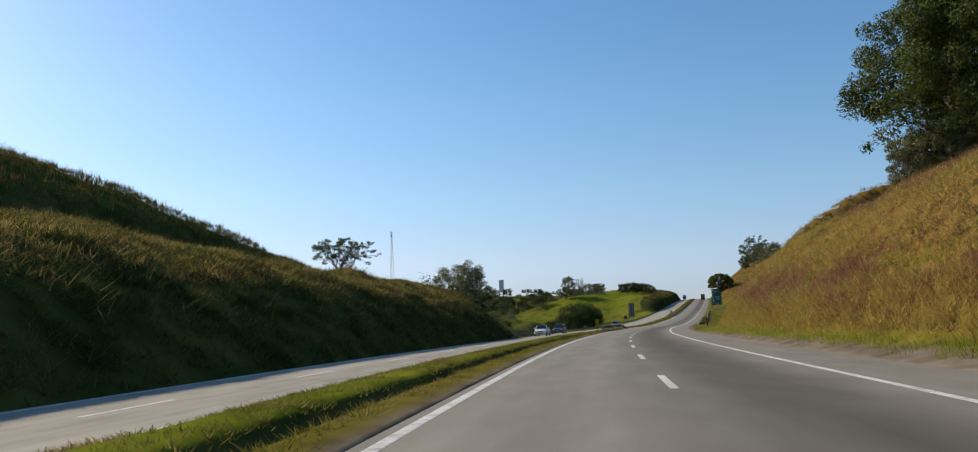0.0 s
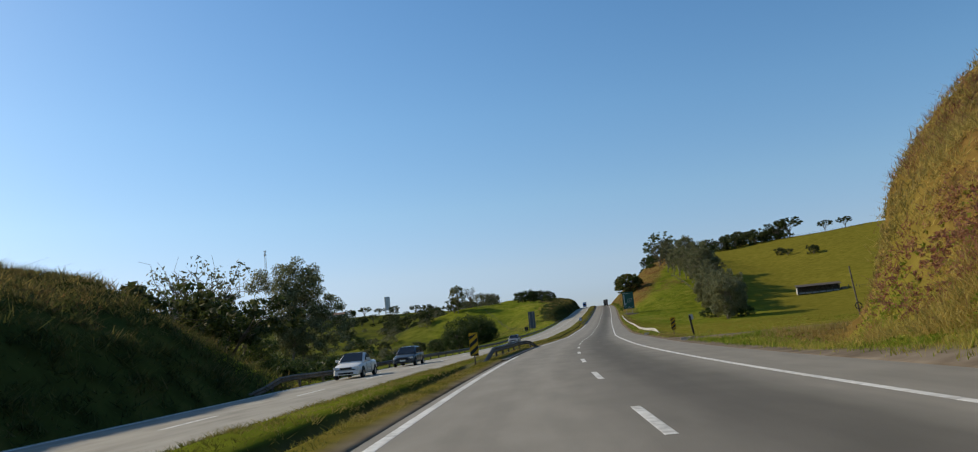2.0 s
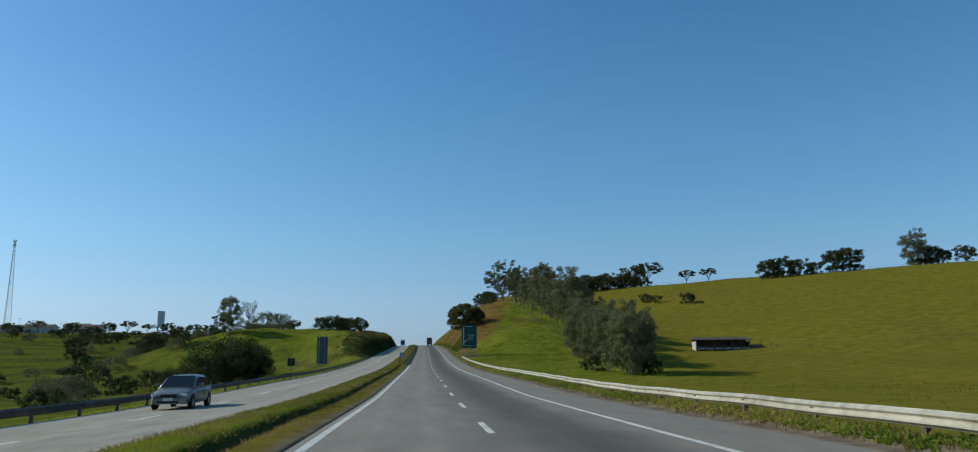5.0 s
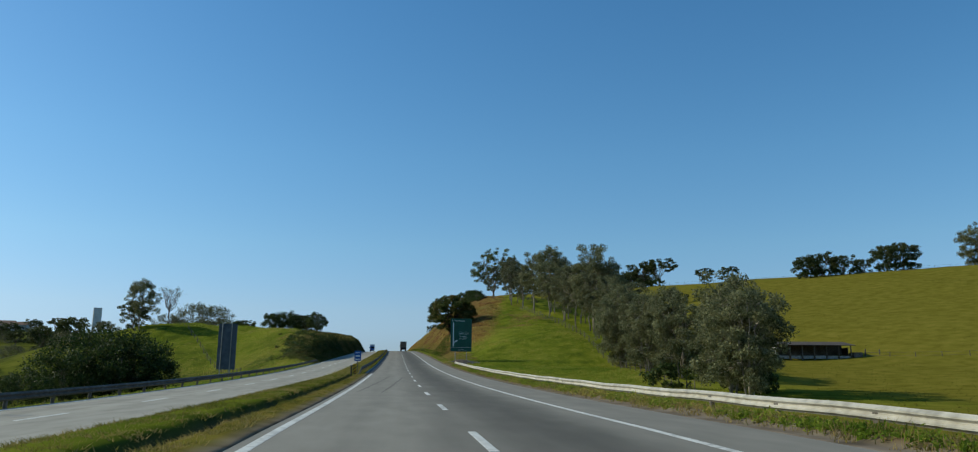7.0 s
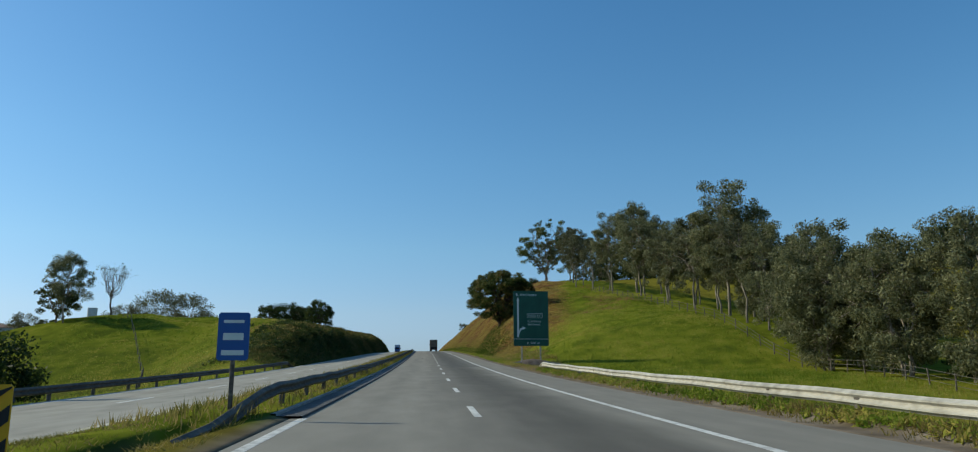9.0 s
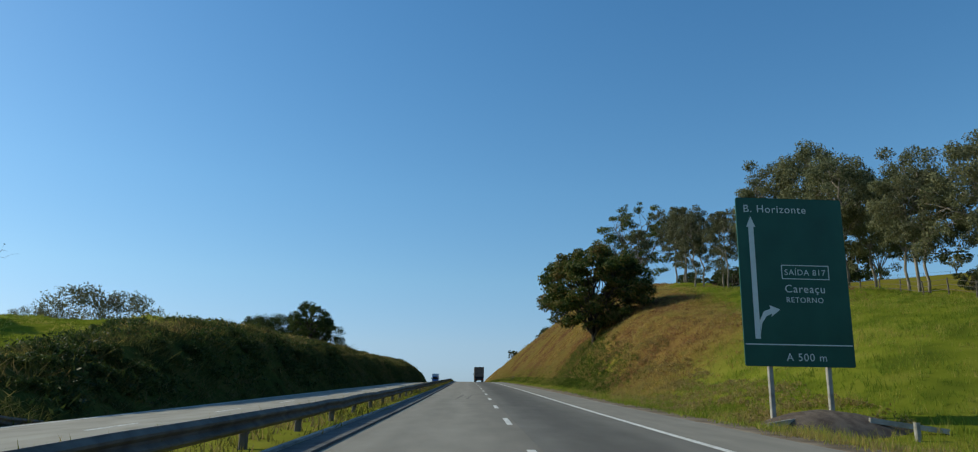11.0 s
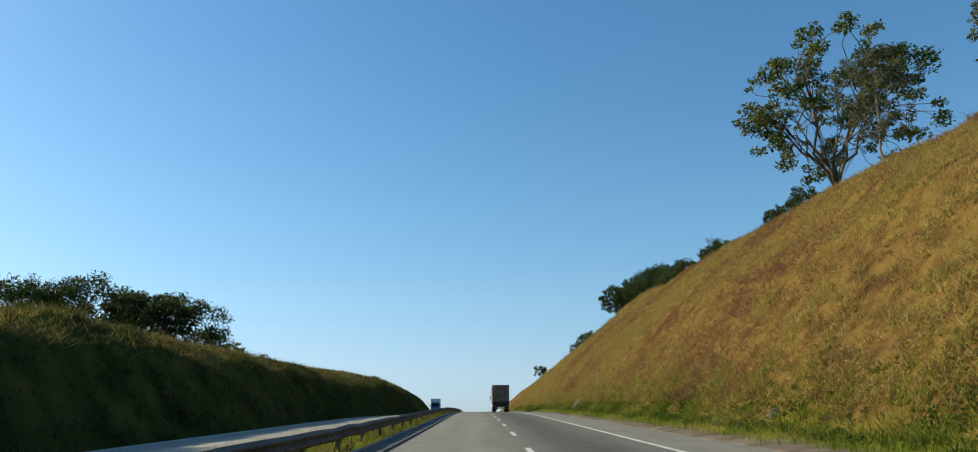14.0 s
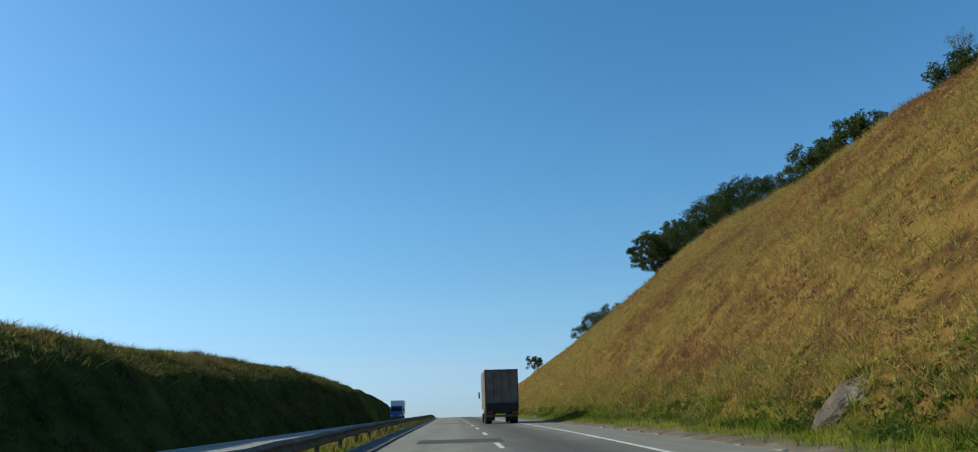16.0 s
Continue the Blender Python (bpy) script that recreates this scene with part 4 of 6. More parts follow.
for i, (s, d, k) in enumerate(((166, -37, 0.5), (172, -42, 0.6), (178, -40, 0.55), (184, -41, 0.55), (190, -43, 0.6), (196, -46, 0.62), (203, -49, 0.66), (160, -38, 0.6), (168, -46, 0.8), (210, -54, 0.7))):
    plant(big_bush, s, d, k, i * 67, 0.4, label="dense dark-green bush below the road")
plant(far_bush, 177, -44, 1.0, 30, 0.4)
plant(far_bush, 174, -50, 1.2, 130, 0.4)
for i, (s, d, k, src) in enumerate(((122, -35, 1.0, open_tree), (126, -32, 1.05, far_flat), (131, -36, 1.0, open_tree), (137, -37, 0.9, open_tree), (150, -44, 0.6, far_round), (116, -33, 1.1, far_flat), (124, -33, 1.35, bare), (128, -37, 1.3, bare))):
    plant(src, s, d, k, i * 71)
for i, (s, d) in enumerate(((132, -28), (144, -29), (160, -34), (170, -38), (188, -43), (196, -48), (205, -50), (215, -55), (178, -36))):
    plant(far_bush, s, d, 0.8 + 0.12 * (i % 4), i * 57)
# left: the far slope
for i, (s, d, k) in enumerate(((334, -44, 1.1), (338, -47, 1.4), (342, -44, 1.15), (331, -50, 1.0), (343, -52, 0.8), (349, -58, 0.75), (338, -60, 0.7))):
    plant(big_bush, s, d, k, i * 61, 0.4, label="large dense dark-green bush beyond the guardrail")
for i, (s, d, k) in enumerate(((452, -126, 1.6), (445, -120, 1.2), (330, -86, 0.7), (380, -100, 1.2))):
    plant(far_bush, s, d, k, i * 61)
plant(euc_b, 407, -64.2, 0.67, 30, label="slender tall tree with thin pale crown")
plant(bare, 416, -59.8, 0.96, 90)
for i, (s, d, k) in enumerate(((470, -110, 0.7), (500, -120, 0.75), (520, -128, 0.8), (540, -110, 0.7), (560, -135, 0.9), (580, -120, 0.8), (600, -176, 0.8), (560, -86, 0.75), (545, -80, 0.6),
                               (620, -150, 0.8), (640, -200, 0.8), (500, -150, 0.9), (475, -140, 0.7), (530, -160, 0.8))):
    plant(far_round, s, d, k, i * 83)
for i, (s, d, k) in enumerate(((690, -205, 0.9), (696, -195, 1.0), (702, -184, 0.8), (706, -172, 0.9), (690, -150, 0.9), (682, -138, 1.0), (676, -128, 0.8), (668, -118, 0.8), (654, -80, 0.9), (646, -129, 0.9))):
    plant(far_flat if i % 3 else far_round, s, d, k, i * 39)
for i in range(44):
    s, d = 200 + 430 * rng.rand(), -(62 + 170 * rng.rand() ** 1.2)
    src, k = (far_bush, 0.5 + 0.9 * rng.rand()) if rng.rand() < 0.6 else (grey_bush, 0.35 + 0.6 * rng.rand())
    plant(src, s, d, k, i * 37)
for i in range(16):
    plant(far_round if i % 2 else far_bush, 610 + 60 * rng.rand(), -(95 + 9 * i), 0.6 + 0.3 * rng.rand(), i * 71)
for i in range(14):
    plant(far_round if i % 3 else far_bush, 548 + 50 * rng.rand(), 62 + 4 * i, 0.6 + 0.3 * rng.rand(), i * 71)
bank_round = tree("bank_tree", 39, 6.2, "dome", "small round tree with forked stems on the bank edge", 12000, 0.22, "leaf_bush", "bark_dark")
plant(bank_round, 442.5, -25.0, 1.0, 60)
# bushes along the crest of the steep cut
for i, (s, d, k) in enumerate(((600, 33.5, 1.35), (597, 37, 1.1), (604, 37, 1.2))):
    plant(bank_round, s, d, k, i * 130, 0.5, label="dark round tree at the edge of the steep cut")
for i, (s, d, k) in enumerate(((558, 35, 0.55), (564, 36, 0.7), (570, 36, 0.75), (577, 36.5, 0.8), (584, 37, 0.75), (590, 36, 0.7), (672, 37, 0.8), (690, 37, 0.6))):
    plant(big_bush, s, d, 0.84 * k, i * 61, 0.7, label="dense dark-green bush on the bank crest")
for i, (s, d, k) in enumerate(((526, 29.5, 0.9), (529.5, 30.5, 1.2), (533, 30, 1.0), (537, 31, 1.15), (541, 31, 0.9), (508, 29, 0.55), (511, 30, 0.8), (514, 29.5, 0.7), (517, 30.5, 0.85), (640, 35, 1.5), (648, 34, 1.3), (486.5, 28.5, 0.8), (489.5, 28.5, 0.6), (483, 29, 0.9))):
    plant(twig_bush, s, d, 0.76 * k, i * 63, 0.3)
plant(bare, 516, 30.5, 0.28, 20)
plant(bare, 512, 30, 0.22, 120)
# scrub in the valley
for c in range(13):
    s, d = 230 + 300 * rng.rand(), -(42 + 85 * rng.rand())
    if d > -60 and s > 345:
        continue
    for i in range(5):
        plant((far_bush, grey_bush, far_bush)[i % 3], s + 14 * rng.normal() * 0.6, d + 5 * rng.normal(), 0.45 + 0.5 * rng.rand(), c * 50 + i * 77, 0.3)
for i in range(14):
    plant((grey_bush, far_round, grey_bush)[i % 3], 355 + 70 * rng.rand(), -(66 + 34 * rng.rand()), 0.45 + 0.35 * rng.rand(), i * 43, 0.3)
# hedge and trees along the left skyline
for i in range(34):
    plant((far_round, far_bush, far_flat)[i % 3], 640 + 55 * rng.rand(), -(100 + 7 * i), 0.5 + 0.5 * rng.rand(), i * 67, 0.5)
# left: trees and growth on the second bank
for i, (s, d, k, src) in enumerate(((444, -60, 1.2, grey_bush), (450, -56, 1.1, grey_bush), (487, -43, 0.72, big_bush), (491, -39, 0.85, big_bush), (496, -37, 0.72, far_round), (499, -34, 0.82, big_bush), (493, -33, 0.6, far_round),
                                    (490, -45, 0.6, far_round), (530, -42, 0.5, far_round), (538, -40, 0.42, far_round))):
    plant(src, s, d, k, i * 53)
for i in range(26):
    plant(twig_bush, 352 + 10 * i + 4 * rng.rand(), -(19 + 9 * rng.rand()), 0.12 + 0.14 * rng.rand(), i * 77)

for i in range(46):
    plant(far_bush, 350 + 80 * rng.rand(), -(16.6 + 2.6 * rng.rand()), 0.16 + 0.12 * rng.rand(), i * 77, 0.3)

# ---- grass, as stuff ----
def grass(name, seed, n, s0, s1, d0, d1, h0, h1, mat, label, blades=6, wide=0.035, keep=None, lean=0.35, spread=0.1, bias=1.0, clump=0.0):
    rng = np.random.RandomState(seed)
    s, d = s0 + (s1 - s0) * rng.rand(n), d0 + (d1 - d0) * rng.rand(n) ** bias
    if keep is not None:
        ok = rng.rand(n) < keep(s, d)
        s, d = s[ok], d[ok]
    x, y = road_xy(s, d)
    thick = sm(-0.45, 0.5, lump(x, y, clump, seed + 70) + 0.7 * lump(x, y, 2.3 * clump, seed + 71)) if clump else np.ones(len(s))
    if clump:
        ok = rng.rand(len(s)) < 0.3 + 0.7 * thick
        s, d, x, y, thick = s[ok], d[ok], x[ok], y[ok], thick[ok]
    n = len(s)
    z = ground_z(s, d) - 0.04
    tuft = (0.6 + 0.8 * rng.rand(n)) * (1 + 0.35 * lump(x, y, 5, seed + 50)) * (0.6 + 0.6 * thick)
    base = np.repeat(np.stack([x, y, z], -1), blades, 0)
    k = n * blades
    base[:, :2] += rng.normal(size=(k, 2)) * spread
    H = (h0 + (h1 - h0) * rng.rand(k)) * np.repeat(np.clip(tuft, 0.3, 2), blades)
    a = rng.rand(k) * math.tau
    side = np.stack([np.cos(a), np.sin(a), 0 * a], -1) * (wide * (0.6 + 0.8 * rng.rand(k)))[:, None]
    tip = rng.normal(size=(k, 3)) * lean
    tip[:, 2] = 1
    tip *= H[:, None]
    tri = np.stack([base - side, base + side, base + tip], 1).reshape(-1, 3)
    return tagged(new(name, mesh_fast(name, tri, 3, M[mat])), label, "grass", kind="stuff")


RED_BAND = lambda s, d: np.exp(-((d - 9.4 - 0.8 * sm(60, 85, s)) / 0.95) ** 2)
grass("bank_grass", 1, 62000, -12, 112, 8.3, 34, 0.14, 0.34, "grass_dry", "tall dry golden grass on the cut bank", 7, 0.02, lambda s, d: bank_end(s, d) * (1 - 0.75 * RED_BAND(s, d)), 0.95, 0.2, 1.6, 1.5)
DRY_KEEP = lambda s, d: dry_cut(s, d) * (1 - 0.7 * lush_patch(s, d))
grass("bank_grass", 2, 135000, 362, 545, 9.0, 36, 0.11, 0.3, "grass_dry", "dry brown and golden grass on the steep cut", 7, 0.02, DRY_KEEP, 0.9, 0.16, 1.4, 0.9)
grass("bank_grass", 24, 26000, 545, 640, 9.0, 40, 0.15, 0.4, "grass_dry", "dry brown and golden grass on the far end of the cut", 5, 0.03, lambda s, d: DRY_KEEP(s, d) * (1 - 0.5 * sm(570, 620, s)), 0.9, 0.2, 1.4)
grass("lush_growth", 15, 7000, 384, 420, 8.2, 20, 0.1, 0.26, "grass_lush", "thick green growth on the cut under the tree", 8, 0.02, lush_patch, 1.0, 0.25, 1.0, 1.4)
grass("lush_growth", 16, 16000, 395, 600, 7.8, 10.6, 0.12, 0.35, "grass_lush", "green growth along the foot of the cut", 6, 0.012, lambda s, d: 0.8 * (1 - sm(8.2, 9.6, d)), 0.7, 0.15)
grass("tall_clumps", 23, 14000, 412, 560, 8.2, 12, 0.1, 0.26, "grass_green", "clumps of yellow-green grass low on the cut", 9, 0.022, lambda s, d: np.clip(0.35 + 1.5 * lump(s, d * 1.5, 3.5, 91) + 0.6 * lump(s, d, 17, 92), 0, 0.95) * (1 - sm(8.8, 11.0, d)), 0.9, 0.16)
grass("red_bank_grass", 13, 52000, 8, 97, 8.3, 26, 0.16, 0.4, "grass_red", "reddish seeding grass in bands on the cut bank", 7, 0.013, lambda s, d: np.clip(np.where(d < 14.5, (0.7 + 1.3 * lump(s, d * 2, 16, 77)) * RED_BAND(s, d), 0.25 * np.exp(-((d - 18.5) / 3.0) ** 2) + 0.8 * lump(s, d * 2, 20, 79)), 0, 0.95) * bank_end(s, d), 0.7, 0.18)
grass("red_bank_grass", 14, 34000, 384, 560, 10, 36, 0.12, 0.3, "grass_red", "reddish seeding grass in patches on the steep cut", 6, 0.014, lambda s, d: np.clip(0.05 + 1.2 * lump(s, d * 2, 30, 78), 0, 1), 0.7, 0.2)
grass("toe_grass", 21, 6000, -12, 96, 8.1, 9.0, 0.15, 0.45, "grass_dry", "golden grass on the steep foot of the bank", 7, 0.016, bank_end, 0.6, 0.15)
grass("mound_grass", 12, 5000, 88, 108, 8, 26, 0.08, 0.25, "grass_straw", "short dry grass on the low verge mound", 6, 0.02)
grass("verge_grass", 3, 40000, -10, 640, 6.4, 10.0, 0.08, 0.25, "grass_green", "rough green grass along the shoulder", 6, 0.013, lambda s, d: (np.abs(s - 113.5) > 4.5) * sm(6.2, 7.4, d) * (1 - 0.9 * sm(118, 130, s) * (1 - sm(330, 345, s))))
grass("straw_verge", 19, 22000, 118, 345, 6.3, 9.2, 0.05, 0.2, "grass_straw", "matted straw-coloured grass under the guardrail", 6, 0.014, lambda s, d: sm(6.2, 7.2, d) * (1 - sm(8.2, 9.2, d)))
grass("pasture_tufts", 20, 22000, 150, 480, 30, 170, 0.05, 0.16, "grass_pasture", "short yellowish tussocks over the pasture", 4, 0.04)
grass("median_grass", 4, 70000, -5, 280, -7.7, -4.1, 0.04, 0.1, "grass_median", "short green grass on the median", 6, 0.011, lambda s, d: ((np.abs(d + 5.25) > 0.24) & (d < -4.3 - 0.25 * lump(s, d, 3, 63))) * np.clip(0.75 + 0.6 * lump(s, d, 2.2, 64), 0.3, 1), 0.9, 0.05)
grass("median_grass", 5, 9000, 280, 640, -7.7, -4.3, 0.08, 0.26, "grass_median", "green grass under the median guardrail", 5, 0.02)
grass("bank_growth", 6, 46000, -12, 108, -34, -15.3, 0.15, 0.42, "grass_olive", "tall dark growth covering the shaded bank", 6, 0.034, lambda s, d: 1 - sm(92, 107, s), 1.0, 0.22, 1.0, 1.8)
grass("bank_growth", 7, 70000, 345, 620, -34, -15.3, 0.15, 0.42, "grass_olive", "tall dark growth covering the shaded bank", 6, 0.036, lambda s, d: sm(340, 352, s) * (1 - sm(20.5, 23, -d - 11 * sm(415, 470, s))), 1.0, 0.22, 1.0, 1.8)
grass("slope_grass", 22, 20000, 340, 440, -60, -21, 0.08, 0.25, "grass_green", "bright green grass over the far slope", 5, 0.025, lambda s, d: sm(338, 350, s) * (1 - sm(420, 440, s)))
grass("slope_grass", 8, 30000, 300, 425, 10, 36, 0.1, 0.3, "grass_green", "bright green grass on the slope", 6, 0.013, lambda s, d: 0.9 - 0.9 * dry_cut(s, d))
grass("crest_grass", 17, 12000, -12, 100, -28, -19.8, 0.12, 0.32, "grass_dry", "sunlit dry grass along the bank crest", 6, 0.018, lambda s, d: 1 - sm(80, 100, s), 0.8)
grass("crest_grass", 18, 12000, 350, 600, -26, -19, 0.12, 0.36, "grass_dry", "sunlit dry grass along the bank crest", 6, 0.018, lambda s, d: 0.8 * sm(350, 380, s), 0.8, 0.1, 1.0, 1.6)
grass("ridge_grass", 9, 9000, -12, 100, -48, -34, 0.2, 0.5, "grass_olive", "tall grass on the upper bank", 7, 0.03)


def weeds(name, seed, n, s0, s1, d0, d1, size, mat, label, keep=None, leaves=24, leaf=0.07):
    """Low leafy clumps: small flat leaves turned all ways through half-round mounds on the ground."""
    rng = np.random.RandomState(seed)
    s, d = s0 + (s1 - s0) * rng.rand(n), d0 + (d1 - d0) * rng.rand(n)
    if keep is not None:
        ok = rng.rand(n) < keep(s, d)
        s, d = s[ok], d[ok]
    x, y = road_xy(s, d)
    n = len(s)
    R = size * (0.5 + rng.rand(n)) * (1 + 0.5 * lump(x, y, 2.5, seed + 3))
    k = n * leaves
    off = rng.normal(size=(k, 3))
    off /= np.linalg.norm(off, axis=1)[:, None]
    off[:, 2] = np.abs(off[:, 2]) * 0.9
    mid = np.repeat(np.stack([x, y, ground_z(s, d) - 0.02], -1), leaves, 0) + off * (np.repeat(R, leaves) * rng.rand(k) ** 0.4)[:, None]
    a = rng.normal(size=(k, 3)) + 0.8 * off
    a /= np.linalg.norm(a, axis=1)[:, None]
    b = np.cross(a, rng.normal(size=(k, 3)))
    b /= np.linalg.norm(b, axis=1)[:, None]
    L = (leaf * (0.5 + rng.rand(k)))[:, None]
    quad = np.stack([mid - a * L, mid + b * L * 0.32, mid + a * L, mid - b * L * 0.32], 1).reshape(-1, 3)
    return tagged(new(name, mesh_fast(name, quad, 4, M[mat])), label, "weeds", kind="stuff")


weeds("bank_weeds", 51, 5200, 20, 100, 8.1, 12.5, 0.24, "grass_dry", "leafy yellowish weeds on the foot of the cut bank", lambda s, d: (1 - sm(9.5, 12.5, d)) * (1 - 0.9 * RED_BAND(s, d)) * bank_end(s, d) * np.clip(0.6 + lump(s, d, 4, 94), 0, 1))
weeds("bank_weeds", 52, 5200, 30, 104, 7.7, 11.5, 0.2, "grass_green", "leafy green weeds on the foot of the cut bank", lambda s, d: (1 - sm(8.8, 11.5, d)) * np.clip(0.45 + lump(s, d, 5, 95), 0, 1))
weeds("bank_weeds", 53, 9000, 415, 560, 7.6, 10.4, 0.2, "grass_lush", "leafy green weeds in clumps below the steep cut", lambda s, d: (1 - sm(8.4, 10.2, d)) * np.clip(0.5 + 1.2 * lump(s, d, 4, 96), 0, 1))
weeds("bank_weeds", 54, 7000, 415, 545, 8.2, 11.2, 0.2, "grass_straw", "straw-coloured leafy clumps low on the steep cut", lambda s, d: sm(8.0, 9.0, d) * (1 - sm(9.4, 11.2, d)) * np.clip(0.5 + 1.3 * lump(s, d, 3, 97), 0, 1))
weeds("verge_weeds", 55, 9000, 128, 322, 6.72, 7.6, 0.17, "grass_green", "leafy yellow-green grass along the shoulder lip", lambda s, d: np.clip(0.75 + 0.7 * lump(s, d, 6, 98), 0, 1), 22, 0.06)
weeds("verge_weeds", 62, 4500, 128, 322, 6.7, 8.6, 0.14, "grass_straw", "straw-coloured tufts along the shoulder lip", lambda s, d: np.clip(0.5 + 1.0 * lump(s, d, 4, 102), 0, 1), 18, 0.06)
weeds("verge_weeds", 61, 3000, 350, 388, 7.4, 13.5, 0.22, "grass_straw", "pale seeding grass on the slope beside the sign", lambda s, d: np.clip(0.45 + 1.2 * lump(s, d, 4, 103), 0, 1), 22, 0.07)
weeds("bank_weeds", 56, 9000, 14, 104, 9, 26, 0.3, "grass_dry", "golden tussocks over the cut bank", lambda s, d: bank_end(s, d) * (1 - 0.9 * RED_BAND(s, d)) * np.clip(0.3 + 1.6 * lump(s, d, 3, 99), 0, 1), 22, 0.08)
weeds("bank_weeds", 57, 9000, 30, 100, 8.5, 12.5, 0.26, "grass_red", "reddish seeding tussocks low on the cut bank", lambda s, d: bank_end(s, d) * np.clip(0.85 + 0.9 * lump(s, d * 2, 12, 77), 0, 1) * RED_BAND(s, d), 22, 0.07)
weeds("bank_weeds", 58, 15000, 420, 550, 9.5, 31, 0.26, "grass_dry", "brown and golden tussocks over the steep cut", lambda s, d: DRY_KEEP(s, d) * np.clip(0.2 + 1.7 * lump(s, d, 2.6, 100), 0, 1), 20, 0.08)
weeds("bank_weeds", 59, 4500, 440, 545, 10, 26, 0.24, "grass_red", "rusty seeding tussocks over the steep cut", lambda s, d: np.clip(-0.1 + 1.8 * lump(s, d * 2, 14, 101), 0, 1), 20, 0.07)
weeds("bank_weeds", 60, 9000, 378, 420, 8.0, 18, 0.26, "grass_lush", "thick leafy green growth under the tree", lush_patch, 26, 0.08)
weeds("bank_scrub", 63, 2600, 346, 432, -24, -15.6, 0.5, "leaf_bush", "dark leafy scrub covering the end of the shaded bank", lambda s, d: sm(346, 360, s) * (1 - sm(415, 432, s)) * np.clip(0.45 + 1.3 * lump(s, d, 7, 104), 0, 1), 34, 0.13)
grass("field_grass", 10, 14000, 95, 340, 10.5, 40, 0.04, 0.14, "grass_green", "tufted meadow grass by the road", 5, 0.02, lambda s, d: (np.abs(s - 113.5 - 0.25 * (d - 6)) > 4.2) * 1.0)
grass("verge_grass", 11, 12000, 95, 345, -24, -15.2, 0.05, 0.18, "grass_green", "rough grass behind the outer guardrail", 5, 0.03)

# ---- guardrails ----
def rail_profile():
    """The folded section of a steel beam, as a closed outline of (out, up)."""
    front = [(0.0, 0.0), (0.02, 0.02), (0.08, 0.06), (0.08, 0.09), (0.02, 0.14), (0.02, 0.17), (0.08, 0.22), (0.08, 0.25), (0.02, 0.29), (0.0, 0.31)]
    return front + [(a - 0.012, b) for a, b in reversed(front)]


def guardrail(label, s0, s1, d_of, side, top=0.76, dip=(6, 6), mat="steel", post_mat="steel_dark", pitch=4.0, bent=0.0):
    """A beam on posts from s0 to s1. side: +1 when the beam faces the road to its right. dip: metres over which each end sinks to the ground."""
    root = tagged(new("guardrail"), label, "guardrail")
    prof = rail_profile()
    ss = np.arange(s0, s1 + 0.01, 2.0 if s1 - s0 > 60 else 1.0)
    v, k = [], len(prof)
    tops = []
    for i, s in enumerate(ss):
        fall = 0.0
        if dip[0]:
            fall = max(fall, 1 - float(sm(0, dip[0], s - s0)))
        if dip[1]:
            fall = max(fall, 1 - float(sm(0, dip[1], s1 - s)))
        d = d_of(s)
        base = float(ground_z(s, d))
        z = base + (top - 0.31) * (1 - fall) - 0.28 * fall + bent * math.sin(s * 0.31) * 0.5 + bent * math.sin(s * 0.83)
        tops.append((s, d, base, z, fall))
        for a, b in prof:
            x, y = road_xy(s, d + side * (a + 0.05) + bent * 1.4 * math.sin(s * 0.23))
            v.append((float(x), float(y), z + b))
    f = [(i * k + j, i * k + (j + 1) % k, (i + 1) * k + (j + 1) % k, (i + 1) * k + j) for i in range(len(ss) - 1) for j in range(k)]
    f += [tuple(range(k)), tuple(range((len(ss) - 1) * k, len(ss) * k))]
    child("beam", mesh_of("beam", v, f, M[mat]), root)
    post = mesh_of("post", *join(box(0.12, 0.15, 1.05, (0, 0, -0.4), 0.02), box(0.10, 0.2, 0.2, (side * 0.02, 0, 0.42), 0.02)), M[post_mat])
    s = s0 + dip[0] * 0.6
    while s < s1 - dip[1] * 0.6:
        x, y = road_xy(s, d_of(s))
        z = float(np.interp(s, [t[0] for t in tops], [t[3] for t in tops])) - 0.45
        child("post", post, root, pose(float(x), float(y), z, 0, 0, heading(s)))
        s += pitch
    return root


guardrail("dented pale steel guardrail on the outer shoulder", 130, 324.5, lambda s: 7.55 + 0.25 * math.sin(s * 0.035), -1, 0.53, (11, 1.6), bent=0.015)
guardrail("weathered steel guardrail beyond the oncoming carriageway", 94, 352, lambda s: -15.4, 1, 0.68, (5, 5), "steel_dark")
guardrail("short dark steel guardrail with sloping ends on the median", 97, 129, lambda s: -4.85 + 1.0 * float(sm(120, 129, s)), 1, 0.6, (7, 5), "steel_dark")
guardrail("long dark steel guardrail along the median", 277, 700, lambda s: -4.7, 1, 0.56, (8, 0), "steel_dark")

